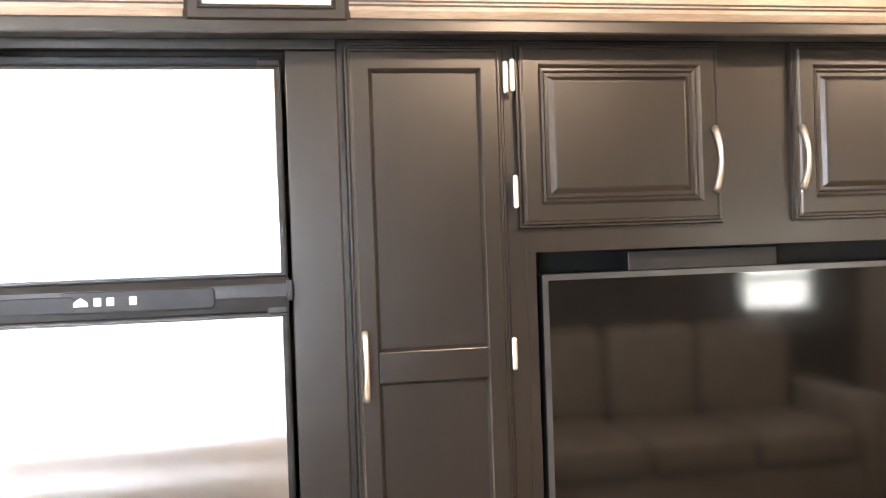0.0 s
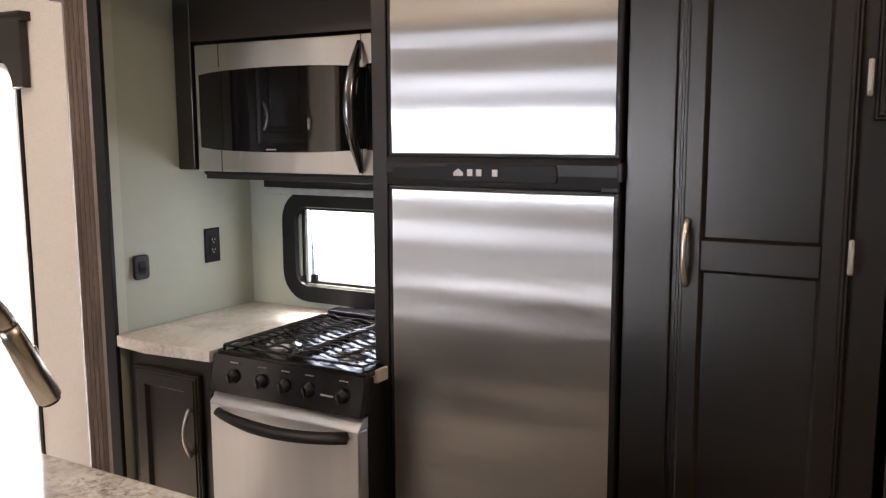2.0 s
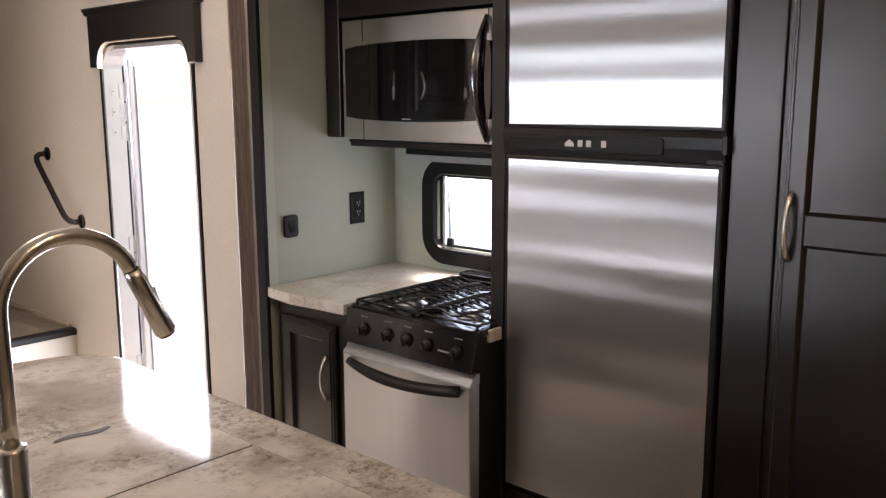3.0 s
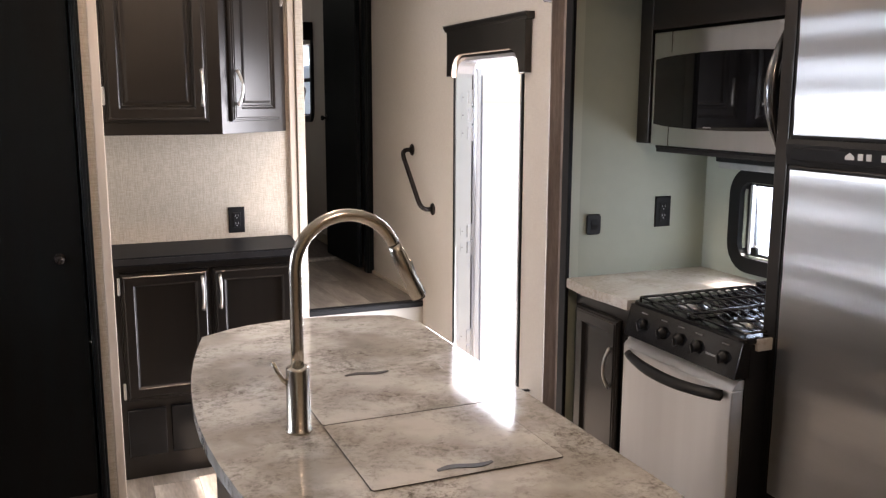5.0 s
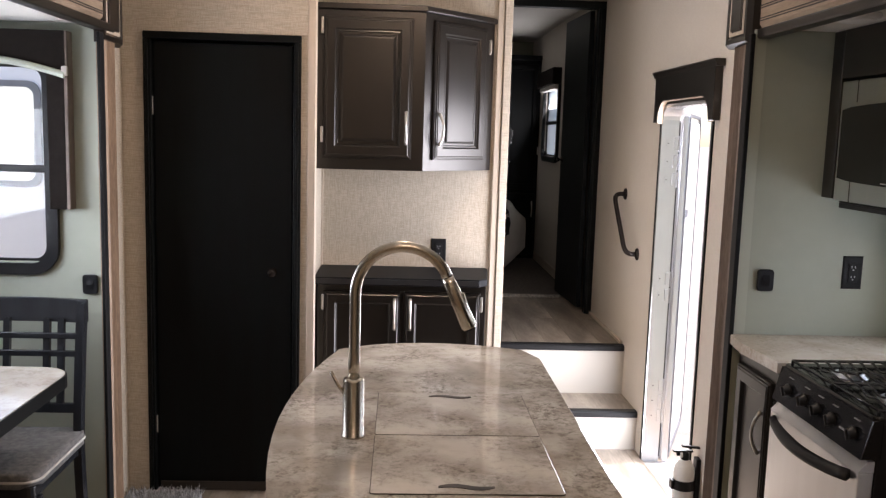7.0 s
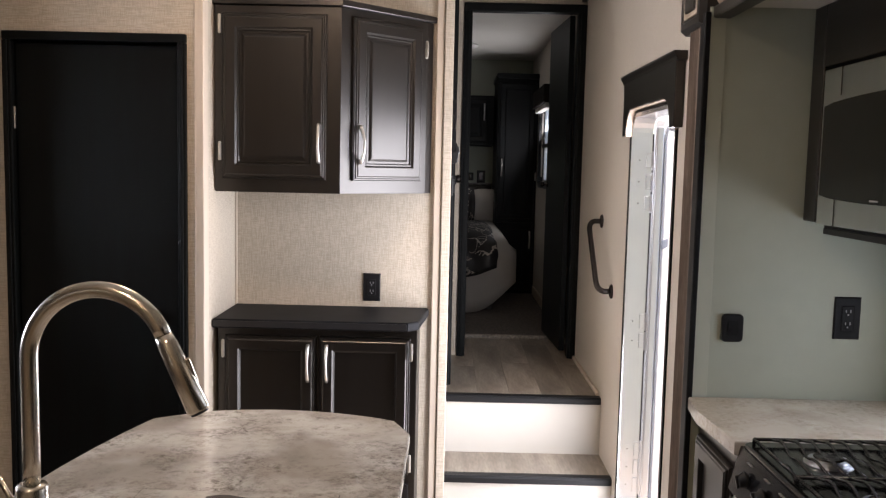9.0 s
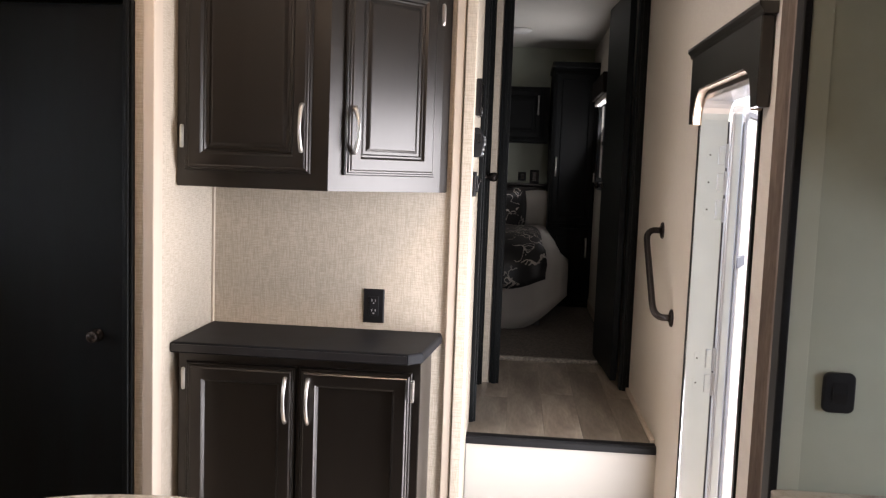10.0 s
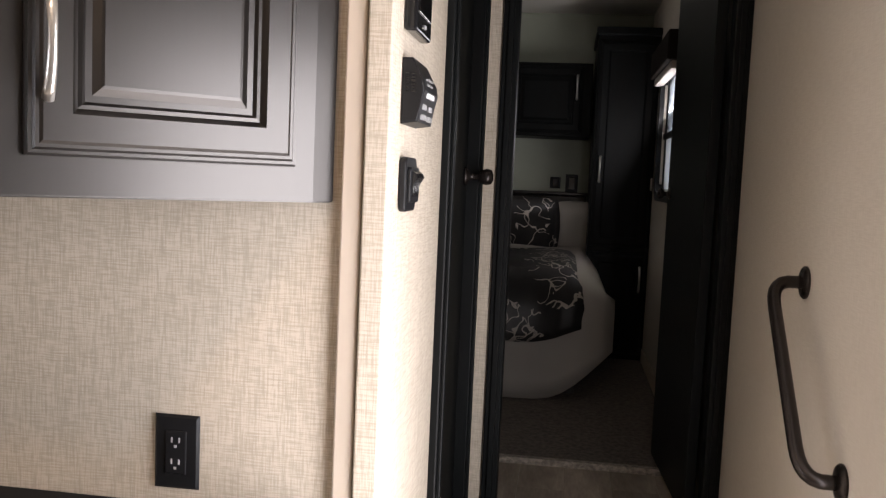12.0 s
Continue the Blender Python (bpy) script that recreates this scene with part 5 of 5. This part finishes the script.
bedside_outlet(pose(-0.435, 3.799, 1.435), 0.075, 0.11, "black outlet plate above the headboard")


def shade_box():
    t = thing("roller_blind", pose(-0.002, 2.99, 1.98, 0, 0, R90), "dark fabric shade box over the bedroom window", "window shade")
    part("box", box(0.0, -0.07, 0.0, 0.76, 0.0, 0.13, 0.008), CURTAIN, t)
    part("stack", box(0.02, -0.05, -0.035, 0.74, -0.006, 0.002, 0.006), SHEET, t, "folded pale shade")
    return t


shade_box()
trim_box("bedroom_baseboard", -0.012, 1.5, DECK + 0.012, 0.0, 3.2, DECK + 0.085, mat=PALETRIM, label="pale baseboard strip")

# ---- dinette ----
def dining_chair():
    t = thing("dining_chair", pose(-2.555, -1.60, 0), "black wooden dining chair with a grey upholstered seat", "chair")
    blk = material("black_satin_wood", (0.020, 0.022, 0.026), 0.26, second=(0.014, 0.015, 0.018), scale=6, stretch=(5, 5, 0.6), bump=0.05)
    pts = rounded(-0.215, -0.235, 0.215, 0.205, (0.05, 0.05, 0.03, 0.03), 5)
    part("seat_frame", prism(rounded(-0.20, -0.22, 0.20, 0.20, 0.02, 3), 0.385, 0.425, "z", 0.004), blk, t)
    part("seat", prism(pts, 0.425, 0.475, "z", 0.022, 4), SEATCLOTH, t, "grey woven seat pad", None, True)
    part("piping", tube([(x, y, 0.447) for x, y in pts + pts[:1]], 0.005, 6), material("pale_piping", (0.5, 0.49, 0.46), 0.7, scale=20), t, "pale piping")
    for x in (-0.195, 0.195):
        part("leg", prism([(x - 0.018, -0.215), (x + 0.018, -0.215), (x + 0.018, -0.179), (x - 0.018, -0.179)], 0.0, 0.39, "z", 0.003), blk, t)
        back = []
        for k in range(15):
            z = 0.93 * k / 14
            y = 0.18 + 0.05 * max(0.0, (z - 0.45) / 0.48) ** 1.4 + 0.04 * max(0, (0.4 - z) / 0.4) ** 1.5
            back.append((x * (1 + 0.06 * max(0, (z - 0.4))), y, z))
        bm = bmesh.new()
        rows = [[bm.verts.new((px + dx, py + dy, pz)) for dx, dy in ((-0.014, -0.019), (0.014, -0.019), (0.014, 0.019), (-0.014, 0.019))] for px, py, pz in back]
        for a, b in zip(rows, rows[1:]):
            for q in range(4):
                bm.faces.new((a[q], a[(q + 1) % 4], b[(q + 1) % 4], b[q]))
        bm.faces.new(rows[0][::-1]), bm.faces.new(rows[-1])
        part("back_post", bm, blk, t)
    top = []
    for k in range(11):
        q = 2 * k / 10 - 1
        top.append((0.215 * q, 0.228 + 0.02 * (1 - q * q)))
    outline = top + [(x, y + 0.02) for x, y in top[::-1]]
    part("top_rail", prism(outline, 0.855, 0.94, "z", 0.004), blk, t)
    for z in (0.735, 0.80):
        part("cross_slat", box(-0.19, 0.208, z, 0.19, 0.222, z + 0.022, 0.003), blk, t)
    part("lower_rail", box(-0.19, 0.182, 0.535, 0.19, 0.20, 0.57, 0.003), blk, t)
    for x in (-0.125, -0.075, 0.065, 0.115):
        part("spindle", prism([(0.186, 0.55), (0.205, 0.55), (0.243, 0.87), (0.224, 0.87)], x, x + 0.022, "x"), blk, t)
    for x in (-0.195, 0.195):
        part("stretcher", box(x - 0.009, -0.18, 0.17, x + 0.009, 0.18, 0.195, 0.003), blk, t)
    part("stretcher", box(-0.18, -0.02, 0.172, 0.18, 0.0, 0.193, 0.003), blk, t)
    return t


dining_chair()


def dining_table():
    t = thing("dining_table", pose(-2.63, -2.16, 0), "dinette table with a top paled for window light and a dark edge", "table")
    o = rounded(-0.35, -0.56, 0.34, 0.55, (0.10, 0.10, 0.10, 0.10), 8)
    # window light on the tabletop is put into its paler laminate
    part("tabletop", prism(rounded(-0.345, -0.555, 0.335, 0.545, 0.095, 8), 0.735, 0.76, "z", 0.003), MARBLE_LIT, t)
    part("edge_band", ring(o, rounded(-0.344, -0.554, 0.334, 0.544, 0.094, 8), 0.715, 0.757, "z"), BLACKDOOR, t, "dark edge band")
    part("apron", box(-0.30, -0.42, 0.65, 0.22, 0.40, 0.735, 0.004), BLACKDOOR, t)
    for y in (-0.30, 0.22):
        part("pedestal", box(-0.12, y, 0.03, 0.0, y + 0.09, 0.66, 0.006), BLACKDOOR, t)
        part("foot", box(-0.24, y - 0.01, 0.0, 0.14, y + 0.10, 0.035, 0.006), BLACKDOOR, t)
    return t


dining_table()


def lambrequin():
    t = thing("window_valance", pose(-2.965, -1.082, 1.24), "dark fabric window valance with side legs", "valance")
    w, h = 0.485, 0.665
    arch = [(0.0, h), (0.0, h - 0.115)]
    for k in range(11):
        q = k / 10
        arch.append((w * q, h - 0.165 + 0.055 * math.sin(math.pi * (0.25 + 0.75 * q)) ** 1.0 - 0.0))
    arch += [(w, h)]
    part("header", prism(arch, -0.058, -0.012, "y", 0.003), CURTAIN, t)
    part("piping", tube([(x, -0.061, z + 0.003) for x, z in arch[2:-1]], 0.013, 8), BEAD, t, "pale edge band")
    for x in (0.0, w - 0.072):
        leg = part("leg", box(x, -0.053, 0.0, x + 0.066, -0.024, h - 0.02, 0.004), CURTAIN, t)
    part("side_board", box(w - 0.006, -0.056, 0.0, w + 0.008, 0.0, h, 0.003), TRIM, t, "brown side board")
    part("tab", box(w - 0.010, -0.070, h - 0.165, w + 0.012, -0.055, h - 0.13, 0.003), SHEET, t)
    return t


lambrequin()


def sofa():
    t = thing("sofa", pose(-2.55, -5.1, 0), "taupe upholstered sofa under the window", "sofa")
    part("base", box(-0.42, -0.9, 0.05, 0.40, 0.9, 0.28, 0.03, 3), SOFA, t)
    for y in (-0.86, -0.285, 0.29):
        part("seat_cushion", box(-0.25, y, 0.28, 0.42, y + 0.565, 0.47, 0.05, 4), SOFA, t, "", None, True)
        part("back_cushion", box(-0.42, y, 0.45, -0.18, y + 0.565, 0.98, 0.07, 4), SOFA, t, "", None, True)
    for y in (-1.08, 0.9):
        part("arm", box(-0.42, y, 0.05, 0.40, y + 0.18, 0.62, 0.06, 4), SOFA, t, "", None, True)
    return t


sofa()


def pendant():
    t = thing("pendant_lamp", pose(-2.72, -2.0, 1.94), "small dark hanging dinette lamp", "lamp")
    part("canopy", lathe([(0.05, 0.0), (0.05, -0.012), (0.02, -0.02)], 20), BRONZE, t, "", None, True)
    part("stem", tube([(0, 0, -0.015), (0, 0, -0.10)], 0.006, 8), BRONZE, t)
    part("shade", lathe([(0.02, -0.095), (0.05, -0.12), (0.075, -0.17), (0.072, -0.172), (0.045, -0.125), (0.015, -0.10)], 24), BRONZE, t, "dark bell shade", None, True)
    return t


pendant()

# ---- floor things ----
def shag_mat():
    t = thing("bath_mat", pose(-2.20, -1.16, 0), "grey shaggy mat in front of the bathroom door", "rug")
    part("backing", prism(rounded(-0.155, -0.28, 0.16, 0.29, 0.06, 6), 0.0, 0.012, "z", 0.004), SHAG, t)
    bm = bmesh.new()
    rng = random.Random(5)
    for _ in range(2600):
        x, y = rng.uniform(-0.15, 0.155), rng.uniform(-0.275, 0.285)
        dx, dy, h = rng.gauss(0, 0.008), rng.gauss(0, 0.008), rng.uniform(0.016, 0.03)
        a = rng.uniform(0, math.pi)
        wx, wy = 0.0035 * math.cos(a), 0.0035 * math.sin(a)
        base = [bm.verts.new(p) for p in ((x - wx, y - wy, 0.01), (x + wx, y + wy, 0.01), (x + wy, y - wx, 0.01))]
        tip = bm.verts.new((x + dx, y + dy, 0.012 + h))
        for k in range(3):
            bm.faces.new((base[k], base[(k + 1) % 3], tip))
    tagged(part("shag_surface", bm, SHAG, t, "grey tufted pile"), kind="stuff")
    return t


shag_mat()


def extinguisher():
    t = thing("fire_extinguisher", pose(-0.062, -1.205, 0.05), "small white fire extinguisher strapped to the wall", "fire extinguisher")
    part("cylinder", lathe([(0.030, 0.0), (0.041, 0.008), (0.042, 0.015), (0.042, 0.20), (0.038, 0.225), (0.024, 0.248), (0.014, 0.255)], 24), WHITE, t, "white cylinder", None, True)
    st = part("strap", ring([(0.0455 * math.cos(a), 0.0455 * math.sin(a)) for a in [2 * math.pi * k / 24 for k in range(24)]], [(0.0425 * math.cos(a), 0.0425 * math.sin(a)) for a in [2 * math.pi * k / 24 for k in range(24)]], 0.135, 0.175, "z"), BLACK, t, "black mounting strap")
    part("clasp", box(-0.055, -0.02, 0.137, -0.043, 0.012, 0.173, 0.002), BLACK, st)
    part("bracket", box(0.042, -0.02, 0.04, 0.060, 0.02, 0.26, 0.002), BLACK, t)
    part("valve", lathe([(0.015, 0.25), (0.016, 0.275), (0.012, 0.285)], 16), BLACK, t)
    part("gauge", lathe([(0.014, -0.022), (0.014, -0.014), (0.008, -0.012)], 16, "x"), WHITE, t, "small white gauge", pose(0, 0, 0.275))
    part("lever", box(-0.05, -0.009, 0.285, 0.03, 0.009, 0.293, 0.002), BLACK, t)
    part("lever", box(-0.048, -0.009, 0.303, 0.025, 0.009, 0.311, 0.002), BLACK, t, "", pose(0, 0, 0, 0, 6))
    part("nozzle", tube([(-0.012, 0, 0.276), (-0.035, 0, 0.276)], 0.007, 10), BLACK, t)
    return t


extinguisher()


# ---- outside ----
SIDING = material("white_trailer_siding", (0.88, 0.88, 0.87), 0.4, second=(0.83, 0.83, 0.83), scale=2)
GREY_SIDING = material("blue_grey_trailer_siding", (0.36, 0.42, 0.47), 0.4, second=(0.32, 0.38, 0.43), scale=2)


def camper(name, m, length, side, wz=1.7, wh=0.7, rim=BLACK, glazing=BLACKGLOSS, siding=None):
    t = thing(name, m, "pale parked travel trailer outside the window", "trailer", "parked trailers")
    shell = siding or SIDING
    body = part("body", prism(rounded(-1.2, 0.55, 1.2, 3.2, 0.12, 5), 0, length, "y", 0.02), shell, t)
    for z in (1.0,):
        part("stripe", box(1.201 * side, 0.1, z, 1.206 * side, length - 0.1, z + 0.05), SEATCLOTH, t, "grey stripe")
    y = 0.8
    while y < length - 1.4:
        w = part("window", ring([(a, b) for a, b in rounded(y, wz, y + 0.9, wz + wh, 0.1)], [(a, b) for a, b in rounded(y + 0.05, wz + 0.05, y + 0.85, wz + wh - 0.05, 0.07)], 1.2 * side, 1.222 * side, "x"), rim, t, "trailer window")
        part("pane", prism(rounded(y + 0.04, wz + 0.04, y + 0.86, wz + wh - 0.04, 0.08), 1.2 * side, 1.21 * side, "x"), glazing, w)
        y += 2.3
    for yy in (length * 0.42, length * 0.55):
        for xx in (-1.0, 1.0):
            wh = part("wheel", lathe([(0.18, -0.10), (0.33, -0.10), (0.34, -0.06), (0.34, 0.06), (0.33, 0.10), (0.18, 0.10)], 24, "x"), BLACK, t, "", pose(xx, yy, 0.34))
            part("rim", lathe([(0.05, -0.105), (0.18, -0.105), (0.18, 0.105), (0.05, 0.105)], 20, "x"), ALU, wh)
    return t


camper("travel_trailer", pose(-7.2, -6, -0.9), 13.0, 1)
camper("travel_trailer", pose(7.6, -8, -0.9), 13.0, -1, siding=GREY_SIDING)
# black window rims greyed here to stand for bright outdoor haze
camper("travel_trailer", pose(-8.05, 3.7, -0.9, 0, 0, -90), 6.0, 1, 1.96, 0.83, material("hazed_window_rim", (0.22, 0.23, 0.24), 0.5, scale=10),
       material("coated_window_glass", (0.62, 0.68, 0.66), 0.06, 0.8, scale=2))

# ---- floor boards ----
lay_boards(floor, LEFT, 0.0, -4.6, -0.30, 0.0, 0.178, (0.78, 0.92, 1.2), random.Random(3))
lay_boards(deck_floor, -0.718, -0.002, 0.05, 1.366, DECK, 0.15, (0.7, 0.92, 1.2), random.Random(9))
